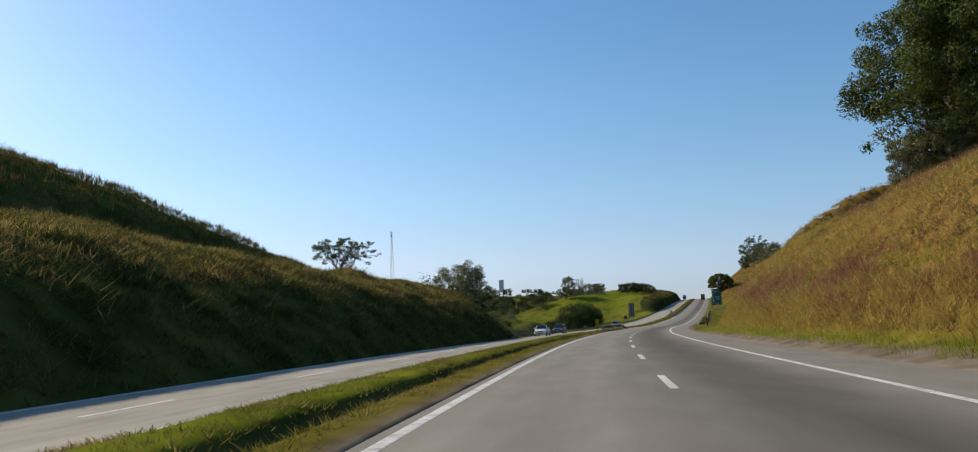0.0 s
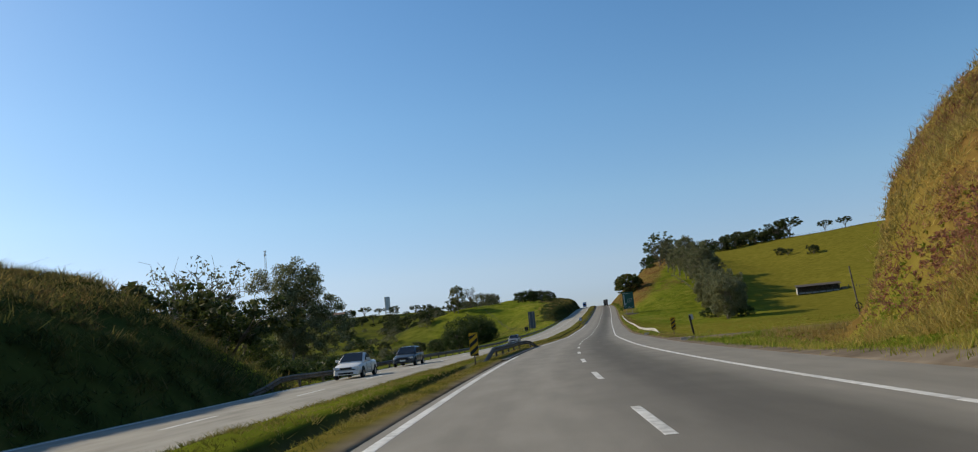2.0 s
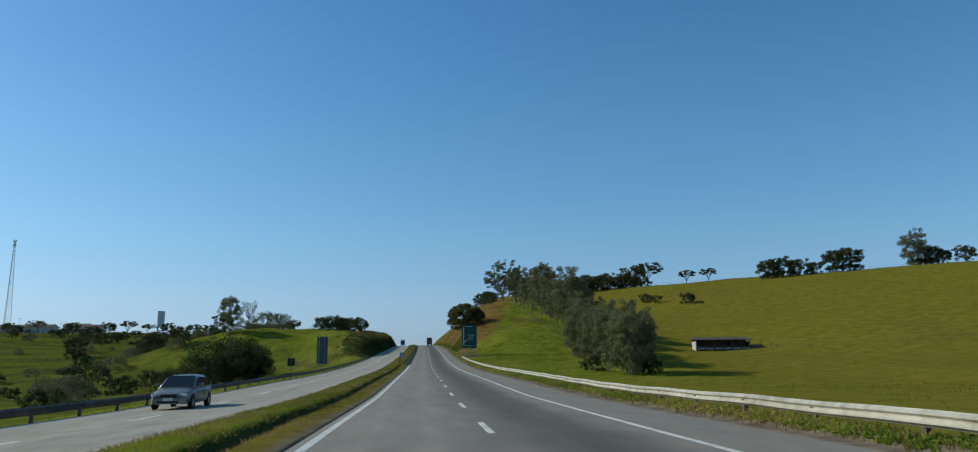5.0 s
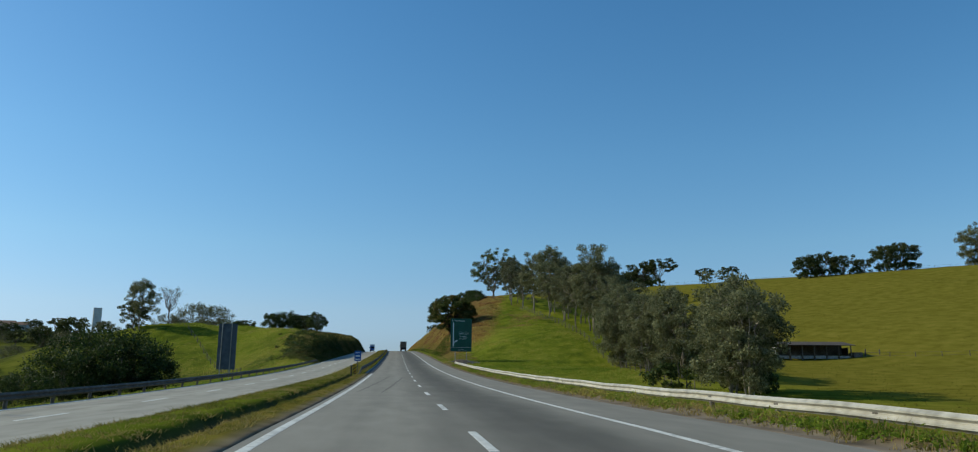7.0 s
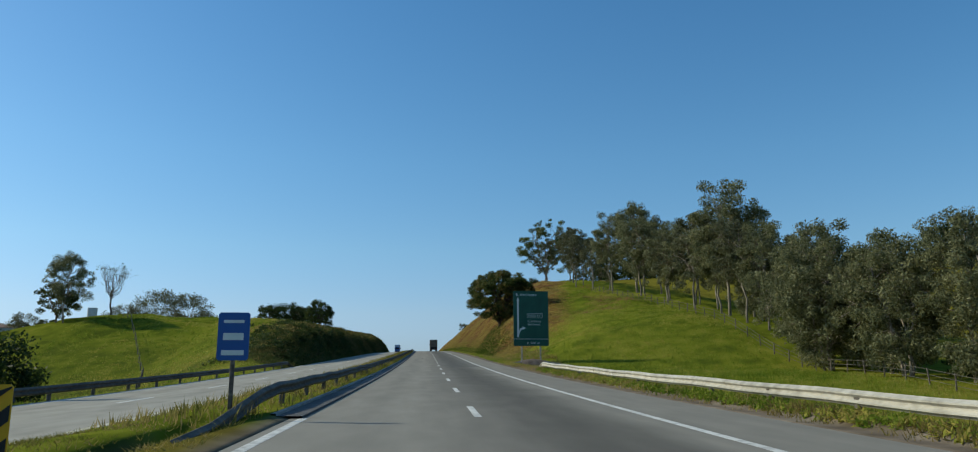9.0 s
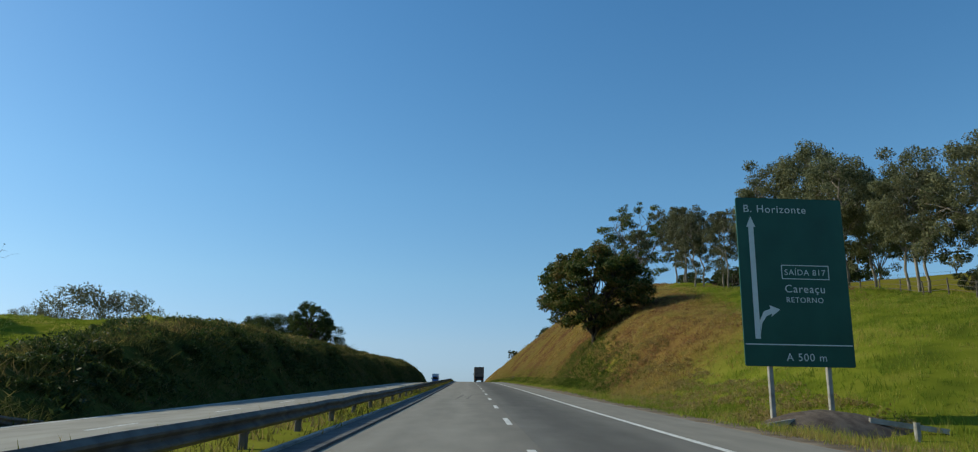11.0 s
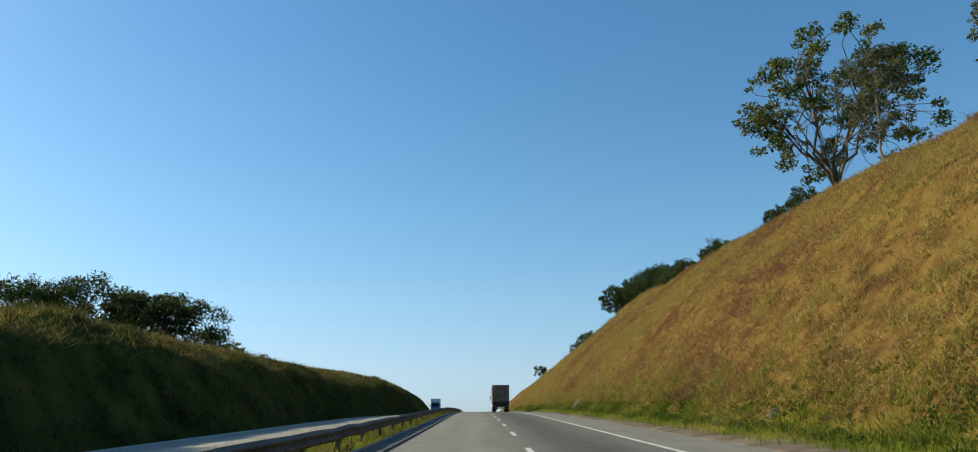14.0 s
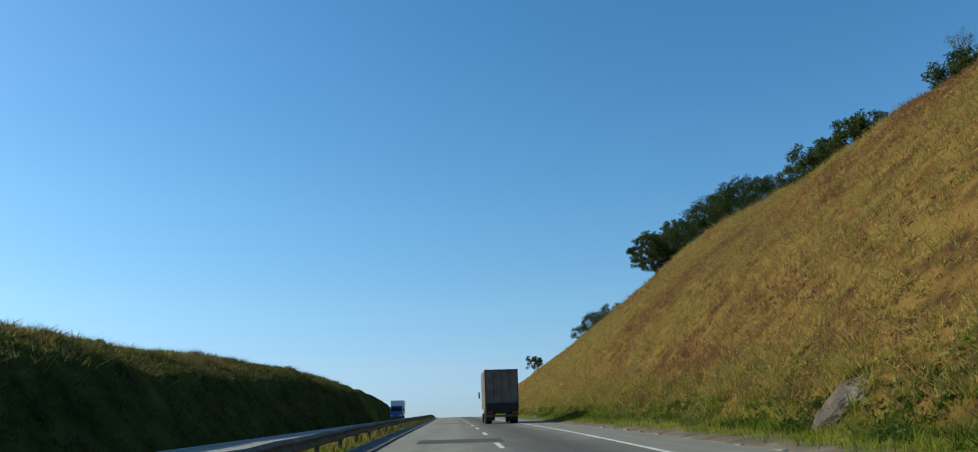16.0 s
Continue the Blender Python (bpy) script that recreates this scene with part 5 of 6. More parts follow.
# ---- signs ----
def plate(w, h, t, at=(0, 0, 0), r=0.06):
    """An upright sheet with cut corners, facing -y."""
    x, z = w / 2, h
    ring = [(-x + r, 0), (x - r, 0), (x, r), (x, z - r), (x - r, z), (-x + r, z), (-x, z - r), (-x, r)]
    v = [(at[0] + a, at[1] - t / 2, at[2] + b) for a, b in ring] + [(at[0] + a, at[1] + t / 2, at[2] + b) for a, b in ring]
    return v, [tuple(range(8)), tuple(range(8, 16))[::-1]] + [(i, 8 + i, 8 + (i + 1) % 8, (i + 1) % 8) for i in range(8)]


def flat(points, y0, y1):
    """A thin upright shape from an outline of (x, z) between two depths."""
    k = len(points)
    v = [(a, y0, b) for a, b in points] + [(a, y1, b) for a, b in points]
    return v, [tuple(range(k)), tuple(range(k, 2 * k))[::-1]] + [(i, k + i, k + (i + 1) % k, (i + 1) % k) for i in range(k)]


def words(text, size, x, y, z, parent, mat, name="lettering"):
    cu = bpy.data.curves.new(name, "FONT")
    cu.body, cu.size, cu.extrude = text, size, 0.004
    cu.space_character = 1.12
    tmp = bpy.data.objects.new(name, cu)
    scene.collection.objects.link(tmp)
    bpy.context.view_layer.update()
    me = bpy.data.meshes.new_from_object(tmp.evaluated_get(bpy.context.evaluated_depsgraph_get()))
    bpy.data.objects.remove(tmp)
    me.materials.clear()
    me.materials.append(M[mat])
    bm = bmesh.new()
    bm.from_mesh(me)
    left = set(bm.verts)
    islands = []
    while left:                                        # the loose pieces of the word
        todo, piece = [left.pop()], []
        while todo:
            v = todo.pop()
            piece.append(v)
            for e in v.link_edges:
                w = e.other_vert(v)
                if w in left:
                    left.remove(w)
                    todo.append(w)
        islands.append((min(v.co.x for v in piece), max(v.co.x for v in piece), piece))
    islands.sort(key=lambda q: q[0])
    glyphs = []
    for lo, hi, piece in islands:                      # dots and accents stay with their letter
        if glyphs and lo < glyphs[-1][0] - 0.25 * (glyphs[-1][0] - glyphs[-1][1]):
            glyphs[-1] = (max(glyphs[-1][0], hi), glyphs[-1][1], glyphs[-1][2] + piece)
        else:
            glyphs.append((hi, lo, piece))
    for hi, lo, piece in glyphs:
        at = {v: i for i, v in enumerate(piece)}
        faces = {f for v in piece for f in v.link_faces}
        child("letter", mesh_of("letter", [v.co.copy() for v in piece], [[at[v] for v in f.verts] for f in faces], M[mat]), parent, pose(x, y, z, 90, 0, 0))
    bm.free()


def direction_sign():
    root = tagged(new("direction_sign"), "large green direction sign with white arrows on two posts", "road sign")
    W, H, z0 = 3.95, 6.1, 1.45
    board = child("panel", mesh_of("panel", *plate(W, H, 0.06, (0, 0, z0), 0.05), M["green_sign"]), root)
    y = -0.04
    bar = lambda x0, z0_, x1, z1, w: flat([(x0, z0_), (x0 + w, z0_), (x1 + w, z1), (x1, z1)], y, y + 0.012)
    child("rule", mesh_of("rule", *flat([(-W / 2 + 0.05, z0 + 0.74), (W / 2 - 0.05, z0 + 0.74), (W / 2 - 0.05, z0 + 0.78), (-W / 2 + 0.05, z0 + 0.78)], y, y + 0.012), M["sign_white"]), board)
    ax = -1.56
    child("arrow", mesh_of("arrow", *join(bar(ax, z0 + 0.95, ax, z0 + 5.05, 0.19), flat([(ax - 0.07, z0 + 5.0), (ax + 0.26, z0 + 5.0), (ax + 0.1, z0 + 5.4)], y, y + 0.012)), M["sign_white"]), board)
    curve = [(ax + 0.2, z0 + 1.1), (ax + 0.27, z0 + 1.5), (ax + 0.45, z0 + 1.75), (ax + 0.66, z0 + 1.85), (ax + 0.63, z0 + 1.74), (ax + 0.97, z0 + 2.0), (ax + 0.58, z0 + 2.14), (ax + 0.61, z0 + 2.02), (ax + 0.36, z0 + 1.92), (ax + 0.2, z0 + 1.6)]
    child("exit_arrow", mesh_of("exit_arrow", *flat(curve, y, y + 0.012), M["sign_white"]), board)
    fx0, fx1, fz0, fz1, t = -0.45, 1.3, z0 + 3.1, z0 + 3.62, 0.03
    frame_v = join(*[flat([(a, b), (c, b), (c, e), (a, e)], y, y + 0.012) for a, b, c, e in ((fx0, fz0, fx1, fz0 + t), (fx0, fz1 - t, fx1, fz1), (fx0, fz0 + t, fx0 + t, fz1 - t), (fx1 - t, fz0 + t, fx1, fz1 - t))])
    child("exit_frame", mesh_of("exit_frame", *frame_v, M["sign_white"]), board)
    words("B. Horizonte", 0.40, -1.72, y - 0.004, z0 + 5.55, board, "sign_white")
    words("SA\u00cdDA 817", 0.30, -0.35, y - 0.004, z0 + 3.25, board, "sign_white")
    words("Carea\u00e7u", 0.40, -0.38, y - 0.004, z0 + 2.62, board, "sign_white")
    words("RETORNO", 0.27, -0.36, y - 0.004, z0 + 2.26, board, "sign_white")
    words("A 500 m", 0.38, -0.5, y - 0.004, z0 + 0.2, board, "sign_white")
    post = mesh_of("post", *box(0.16, 0.16, 6.6, (0, 0, -0.4), 0.02), M["concrete"])
    for x in (-1.05, 1.05):
        child("post", post, root, pose(x, 0.13, 0))
    rail = mesh_of("crossbar", *box(3.7, 0.05, 0.1, (0, 0.05, 0), 0.0), M["steel_dark"])
    for z in (2.2, 4.4, 6.6):
        child("crossbar", rail, root, pose(0, 0, z))
    return root


direction_sign().matrix_basis = pose(*[float(q) for q in road_xy(352.2, 10.45)], float(road_z(352.2)) + 0.32, 0, 0, heading(352) + 2)


def mound(label, mat, name, rx, ry, h, seed):
    v, f, n, m = [], [], 18, 5
    r = np.random.RandomState(seed)
    for j in range(m):
        t = j / (m - 1)
        for i in range(n):
            a = i * math.tau / n
            w = 1 + 0.14 * math.sin(3 * a + seed) + 0.08 * r.rand()
            v.append((rx * (1 - t ** 1.3 * 0.96) * w * math.cos(a), ry * (1 - t ** 1.3 * 0.96) * w * math.sin(a), h * math.sin(t * math.pi / 2) - 0.25 * (1 - t)))
    f = [(j * n + i, j * n + (i + 1) % n, (j + 1) * n + (i + 1) % n, (j + 1) * n + i) for j in range(m - 1) for i in range(n)] + [tuple(range((m - 1) * n, m * n))]
    return tagged(new(name, mesh_of(name, v, f, M[mat], True)), label, name.replace("_", " "))


mound("bare dark earth mound round the sign posts", "soil", "earth_mound", 3.0, 1.7, 0.7, 2).matrix_basis = near_pose(350.6, 10.3)
slab = tagged(new("broken_slab", mesh_of("broken_slab", *box(2.3, 0.14, 0.16, (0, 0, 0), 0.03), M["concrete"])), "broken pale concrete beam lying by the sign", "debris")
slab.matrix_basis = near_pose(349.6, 12.6, 0.18, -14, 8)
slab2 = tagged(new("broken_slab", mesh_of("broken_slab", *box(0.16, 0.16, 0.6, (0, 0, 0), 0.03), M["concrete"])), "short pale concrete stub by the sign", "debris")
slab2.matrix_basis = near_pose(348.6, 12.3, -0.05)
slab3 = tagged(new("broken_slab", mesh_of("broken_slab", *box(1.5, 0.12, 0.14, (0, 0, 0), 0.03), M["concrete"])), "broken pale concrete beam on the earth mound", "debris")
slab3.matrix_basis = near_pose(349.4, 8.6, 0.16, 35, -6)


def back_sign():
    """A tall sign seen from behind: dark sheet with two pale uprights."""
    root = tagged(new("sign_from_behind"), "tall dark road sign turned away, on two pale posts", "road sign")
    W, H, z0 = 2.0, 5.1, 1.25
    sheet = child("panel", mesh_of("panel", *plate(W, H, 0.05, (0, 0.1, z0), 0.05), M["sign_back"]), root)
    for z in (z0 + 0.5, z0 + 1.9, z0 + 3.3, z0 + 4.7):
        child("stiffener", mesh_of("stiffener", *box(W * 0.96, 0.04, 0.07, (0, 0.055, z)), M["sign_back"]), sheet)
    post = mesh_of("post", *box(0.09, 0.14, z0 + H + 0.9, (0, -0.02, -0.9), 0.02), M["concrete"])
    for x in (-0.6, 0.42):
        child("post", post, root, pose(x, 0, 0))
    return root


back_sign().matrix_basis = near_pose(297.5, -20.3, -0.1, 4)


def hazard_marker(label):
    root = tagged(new("hazard_marker"), label, "road sign")
    W, H, z0 = 0.40, 1.08, 0.52
    board = child("panel", mesh_of("panel", *plate(W, H, 0.02, (0, 0, z0), 0.03), M["sign_yellow"]), root)
    for k in range(-1, 4):
        lo = z0 + 0.02 + 0.36 * k
        pts = [(-W / 2 + 0.01, lo), (W / 2 - 0.01, lo + 0.3), (W / 2 - 0.01, lo + 0.48), (-W / 2 + 0.01, lo + 0.18)]
        pts = [(a, min(max(b, z0 + 0.02), z0 + H - 0.02)) for a, b in pts]
        if pts[2][1] - pts[1][1] < 0.02 and pts[3][1] - pts[0][1] < 0.02:
            continue
        child("stripe", mesh_of("stripe", *flat(pts, -0.016, -0.011), M["black"]), board)
    child("post", mesh_of("post", *box(0.06, 0.06, z0 + H * 0.9 + 0.4, (0, 0.045, -0.4), 0.01), M["post_wood"]), root)
    return root


marker = hazard_marker("yellow and black striped hazard marker on the grassy median")
marker.matrix_basis = near_pose(95.3, -4.9, -0.11, 0)
m2 = copy_thing(marker, near_pose(129.3, 8.15))
m2["label"] = "yellow and black striped hazard marker at the guardrail end"
m3 = copy_thing(marker, near_pose(272.5, -4.75, -0.22) @ Matrix.Scale(0.76, 4))
m3["label"] = "yellow and black striped hazard marker before the median guardrail"


def post_sign(name, label, w, h, z0, mat, bars=()):
    root = tagged(new(name), label, "road sign")
    board = child("panel", mesh_of("panel", *plate(w, h, 0.02, (0, 0, z0), 0.04), M[mat]), root)
    for z, half, t in bars:
        child("text_bar", mesh_of("text_bar", *flat([(-half, z0 + z), (half, z0 + z), (half, z0 + z + t), (-half, z0 + z + t)], -0.018, -0.011), M["sign_white"]), board)
    child("post", mesh_of("post", *box(0.08, 0.08, z0 + h + 0.3, (0, 0.055, -0.4), 0.01), M["post_wood"]), root)
    return root


post_sign("blue_sign", "small blue sign with white lines on the median", 0.62, 0.95, 1.1, "blue_sign", ((0.74, 0.2, 0.06), (0.4, 0.2, 0.14), (0.1, 0.22, 0.1))).matrix_basis = near_pose(281.5, -4.95)
marker_post = tagged(new("marker_post"), "short dark wooden post with a small cap on the median", "post")
child("post", mesh_of("post", *box(0.12, 0.12, 1.4, (0, 0, -0.4), 0.02, 0.92), M["black"]), marker_post)
child("cap", mesh_of("cap", *box(0.22, 0.16, 0.06, (0, 0, 0.99), 0.02, 0.8), M["black"]), marker_post)
marker_post.matrix_basis = near_pose(273.2, -5.05)
post_sign("small_sign_from_behind", "dark sign turned away beyond the oncoming lanes", 0.8, 0.8, 1.5, "black").matrix_basis = near_pose(232, -15.2, 0, 180)

# ---- posts, poles and fences by the road ----
dark_post = tagged(new("gate_post"), "black leaning post with a pale plate on top", "post")
child("post", mesh_of("post", *box(0.14, 0.14, 2.0, (0, 0, -0.4), 0.02), M["black"]), dark_post)
child("plate", mesh_of("plate", *plate(0.3, 0.4, 0.02, (0.12, 0.1, 1.25), 0.04), M["sign_white"]), dark_post)
dark_post.matrix_basis = near_pose(119.2, 8.6, 0, 0, -7)
ring_pole = tagged(new("utility_pole"), "thin leaning wooden pole with a coil of cable", "pole")
child("pole", mesh_of("pole", *tube([(0, 0, -0.5), (0, 0, 2.5), (0, 0, 5.2)], [0.09, 0.075, 0.06], 8), M["post_wood"]), ring_pole)
coil = [(0.28 * math.cos(k * math.tau / 16), -0.14, 1.6 + 0.3 * math.sin(k * math.tau / 16)) for k in range(17)]
child("cable_coil", mesh_of("cable_coil", *tube(coil, [0.05] * 17, 6), M["black"]), ring_pole)
ring_pole.matrix_basis = near_pose(132.6, 24.9, 0, 0, -4)
plant(twig_bush, 133, 26, 0.35, 0, label="low bush at the foot of the pole")


def pole(s, d, h, lean=0.0, arms=True):
    root = tagged(new("utility_pole"), "concrete power pole with a crossarm", "pole", "power poles")
    child("pole", mesh_of("pole", *tube([(0, 0, -0.6), (0, 0, h * 0.5), (0, 0, h)], [0.16, 0.13, 0.1], 8), M["concrete"]), root)
    if arms:
        arm = child("crossarm", mesh_of("crossarm", *box(1.8, 0.1, 0.12, (0, -0.12, h - 0.5), 0.01), M["post_wood"]), root)
        for x in (-0.8, 0, 0.8):
            child("insulator", mesh_of("insulator", *tube([(x, -0.12, h - 0.38), (x, -0.12, h - 0.2)], [0.05, 0.03], 6), M["wall_white"]), arm)
    root.matrix_basis = near_pose(s, d, 0, 0, lean)


for s, d, h in ((640, -215, 10), (655, -232, 10), (690, -262, 10), (702, -300, 10), (700, -330, 9)):
    pole(s, d, h)


def fence(label, pts, pitch, h=1.25, wires=3):
    """Wooden posts and wires along a line of (s, d)."""
    root = tagged(new("fence"), label, "fence")
    post = mesh_of("post", *box(0.11, 0.11, h + 0.3, (0, 0, -0.3), 0.02, 0.9), M["post_wood"])
    line_pts = []
    for (s0, d0), (s1, d1) in zip(pts, pts[1:]):
        n = max(1, int(math.hypot(s1 - s0, d1 - d0) / pitch))
        for i in range(n):
            t = i / n
            line_pts.append((s0 + (s1 - s0) * t, d0 + (d1 - d0) * t))
    line_pts.append(pts[-1])
    spots = [place(s, d) for s, d in line_pts]
    for i, p in enumerate(spots):
        child("post", post, root, pose(*p, 3 * math.sin(i * 2.1), 3 * math.cos(i * 1.7), i * 23))
    for k in range(wires):
        z = h * (0.3 + 0.62 * k / max(1, wires - 1))
        child("wire", mesh_of("wire", *tube([(a, b, c + z) for a, b, c in spots], [0.02] * len(spots), 4), M["steel_dark"]), root)
    return root


fence("post and wire fence under the eucalyptus row", [(300, 35), (345, 36.5), (380, 35.5), (425, 33)], 3.0)
fence("pasture fence of thin posts", [(343, 84.5), (335, 94), (328, 104.5), (319, 125), (312, 150)], 4.0, 0.9, 2)
fence("post and wire fence over the green slope", [(336, -26), (372, -38), (405, -52), (440, -72)], 4.0, 1.2, 2)
fence("pasture fence along the hill line", [(540, 100), (525, 135), (490, 160), (475, 200), (470, 260)], 6.0, 1.2, 2)


def shed():
    """A long low open cattle shed."""
    root = tagged(new("cattle_shed"), "long low open shed with a dark sloping roof in the pasture", "shed")
    W, D, H = 14.0, 5.0, 2.3
    roof = [(-W / 2 - 0.4, -D / 2 - 0.4, H), (W / 2 + 0.4, -D / 2 - 0.4, H), (W / 2 + 0.4, D / 2 + 0.4, H + 0.9), (-W / 2 - 0.4, D / 2 + 0.4, H + 0.9)]
    child("roof", mesh_of("roof", roof + [(a, b, c + 0.1) for a, b, c in roof], [(3, 2, 1, 0), (4, 5, 6, 7)] + [(i, (i + 1) % 4, 4 + (i + 1) % 4, 4 + i) for i in range(4)], M["roof_dark"]), root)
    child("back_wall", mesh_of("back_wall", *box(W, 0.15, H + 0.85, (0, D / 2, -0.4)), M["post_wood"]), root)
    child("end_wall", mesh_of("end_wall", *box(0.15, D - 0.2, H + 0.15, (-W / 2, 0, -0.4)), M["wall_white"]), root)
    child("end_wall", mesh_of("end_wall", *box(0.15, D * 0.5, H + 0.15, (W / 2, D * 0.2, -0.4)), M["post_wood"]), root)
    p = mesh_of("post", *box(0.18, 0.18, H + 0.4, (0, 0, -0.4), 0.02), M["post_wood"])
    for i in range(7):
        child("post", p, root, pose(-W / 2 + 0.3 + i * (W - 0.6) / 6, -D / 2 + 0.2, 0))
    child("lean_to", mesh_of("lean_to", *box(1.6, 2.2, 1.5, (W / 2 + 1.0, -D / 2 + 1.3, -0.4), 0.04), M["post_wood"]), root)
    for x in (W / 2 + 2.6, W / 2 + 5.2):
        child("rail_post", p, root, pose(x, -D / 2 + 0.8, -0.6))
    for i in range(6):
        child("trough", mesh_of("trough", *box(1.9, 0.5, 0.55, (-W / 2 + 1.4 + i * 2.25, -D / 2 + 0.6, -0.1), 0.05), M["concrete"]), root)
    return root


shed().matrix_basis = near_pose(347, 76, 0.05, -8)

# ---- the village on the far left hill ----
def house(label, w, d, h, wall, roof, seed):
    root = tagged(new("house"), label, "house", "houses on the hill")
    r = np.random.RandomState(seed)
    child("wall", mesh_of("wall", *box(w, d, h + 0.6, (0, 0, -0.6)), M[wall]), root)
    e, rh = 0.5, d * 0.22
    v = [(-w / 2 - e, -d / 2 - e, h - 0.1), (w / 2 + e, -d / 2 - e, h - 0.1), (w / 2 + e, d / 2 + e, h - 0.1), (-w / 2 - e, d / 2 + e, h - 0.1), (-w / 2 - e, 0, h + rh), (w / 2 + e, 0, h + rh)]
    v += [(a, b, c + 0.14) for a, b, c in v]
    f = [(6, 7, 11, 10), (8, 9, 10, 11), (0, 4, 5, 1), (2, 5, 4, 3), (0, 1, 7, 6), (2, 3, 9, 8), (0, 6, 10, 4), (3, 4, 10, 9), (1, 5, 11, 7), (2, 8, 11, 5)]
    child("roof", mesh_of("roof", v, f, M[roof]), root)
    gable = [(-w / 2 + 0.02, -d / 2, h - 0.05), (-w / 2 + 0.02, d / 2, h - 0.05), (-w / 2 + 0.02, 0, h + rh - 0.1)]
    for x in (0, w - 0.04):
        child("gable", mesh_of("gable", [(a + x, b, c) for a, b, c in gable], [(0, 1, 2)], M[wall]), root)
    n = max(2, int(w / 3))
    for i in range(n):
        x = -w / 2 + (i + 0.5) * w / n
        if i == n // 2:
            child("door", mesh_of("door", *box(0.9, 0.08, 2.1, (x, -d / 2 - 0.02, 0)), M["post_wood"]), root)
        else:
            win = child("window", mesh_of("window", *box(1.3, 0.08, 1.1, (x, -d / 2 - 0.02, 1.0)), M["wall_white"]), root)
            child("pane", mesh_of("pane", *box(1.1, 0.06, 0.9, (x, -d / 2 - 0.05, 1.1)), M["glass_dark"]), win)
    return root


for i, (s, d, w, h, wall, roof) in enumerate(((715, -262, 26, 4.5, "wall_white", "roof_dark"), (722, -238, 16, 4, "wall_pink", "roof_tile"), (735, -290, 22, 5, "wall_pink", "roof_dark"), (700, -310, 18, 4, "wall_white", "roof_tile"),
                                              (690, -338, 16, 6, "wall_pink", "roof_tile"), (680, -356, 14, 5, "wall_white", "roof_tile"), (710, -222, 12, 3.5, "wall_white", "roof_tile"))):
    house("low plastered house with a shallow roof on the hilltop", w, 9, h, wall, roof, i).matrix_basis = near_pose(s, d, 0, (i * 17) % 30 - 12)


def water_tower():
    root = tagged(new("water_tower"), "pale concrete water tower on the hilltop", "tower")
    child("tank", mesh_of("tank", *box(4.4, 4.4, 11.5, (0, 0, 4.5), 0.4), M["wall_pale"]), root)
    leg = mesh_of("leg", *box(0.6, 0.6, 5.2, (0, 0, -0.6), 0.05), M["concrete"])
    for x in (-1.8, 1.8):
        for y in (-1.8, 1.8):
            child("leg", leg, root, pose(x, y, 0))
    for z in (2.2,):
        child("ring_beam", mesh_of("ring_beam", *join(box(4.2, 0.4, 0.4, (0, -1.8, z)), box(4.2, 0.4, 0.4, (0, 1.8, z)), box(0.4, 3.2, 0.4, (-1.8, 0, z)), box(0.4, 3.2, 0.4, (1.8, 0, z))), M["concrete"]), root)
    return root


water_tower().matrix_basis = near_pose(716, -180, 0, 10)


def mast(label, h, foot, bays, s, d):
    """A lattice mast of three legs."""
    root = tagged(new("radio_mast"), label, "mast")
    r = lambda t: foot * (1 - t) + 0.55 * t
    legs = [[(r(k / bays) * math.cos(a), r(k / bays) * math.sin(a), h * k / bays - 0.5 * (k == 0)) for k in range(bays + 1)] for a in (0.3, 0.3 + math.tau / 3, 0.3 + 2 * math.tau / 3)]
    for leg in legs:
        child("leg", mesh_of("leg", *tube(leg, [0.16] * len(leg), 5), M["steel"]), root)
    for i in range(3):
        a, b = legs[i], legs[(i + 1) % 3]
        child("bracing", mesh_of("bracing", *join(*[tube([a[k], b[k + 1]] if k % 2 else [b[k], a[k + 1]], [0.07, 0.07], 4) for k in range(bays)], *[tube([a[k], b[k]], [0.06, 0.06], 4) for k in range(1, bays + 1)]), M["steel"]), root)
    for k, z in enumerate((h - 1.5, h - 5)):
        for a in range(3):
            child("antenna", mesh_of("antenna", *box(0.5, 0.25, 2.2, (1.1 * math.cos(a * 2.1 + k), 1.1 * math.sin(a * 2.1 + k), z), 0.05), M["wall_white"]), root)
    root.matrix_basis = near_pose(s, d, 0)


mast("tall slim steel lattice radio mast on the hill", 80, 3.6, 22, 829, -337.5)
mast("short steel lattice antenna mast on the hill", 38, 1.8, 12, 780, -360)

# ---- vehicles ----
def loft(sections):
    """Skin over cross sections given as (y, half widths and heights from sill to roof)."""
    rows = []
    for y, prof in sections:
        rows.append([(x, y, z) for x, z in prof] + [(-x, y, z) for x, z in reversed(prof)])
    k = len(rows[0])
    v = [p for r in rows for p in r]
    f = [(i * k + j, i * k + (j + 1) % k, (i + 1) * k + (j + 1) % k, (i + 1) * k + j) for i in range(len(rows) - 1) for j in range(k)]
    return v, f + [tuple(range(k))[::-1], tuple(range((len(rows) - 1) * k, len(rows) * k))]


def wheel_parts(root, x, y, r, w):
    wh = child("wheel", mesh_of("wheel", *disc(r * 0.62, w * 0.8, 16), M["steel_dark"], True), root, pose(x, y, r))
    child("tyre", mesh_of("tyre", *disc(r, w, 20, hole=r * 0.6), M["tyre"], True), wh)
    child("rim", mesh_of("rim", *disc(r * 0.58, w * 0.9, 12), M["rim"]), wh)


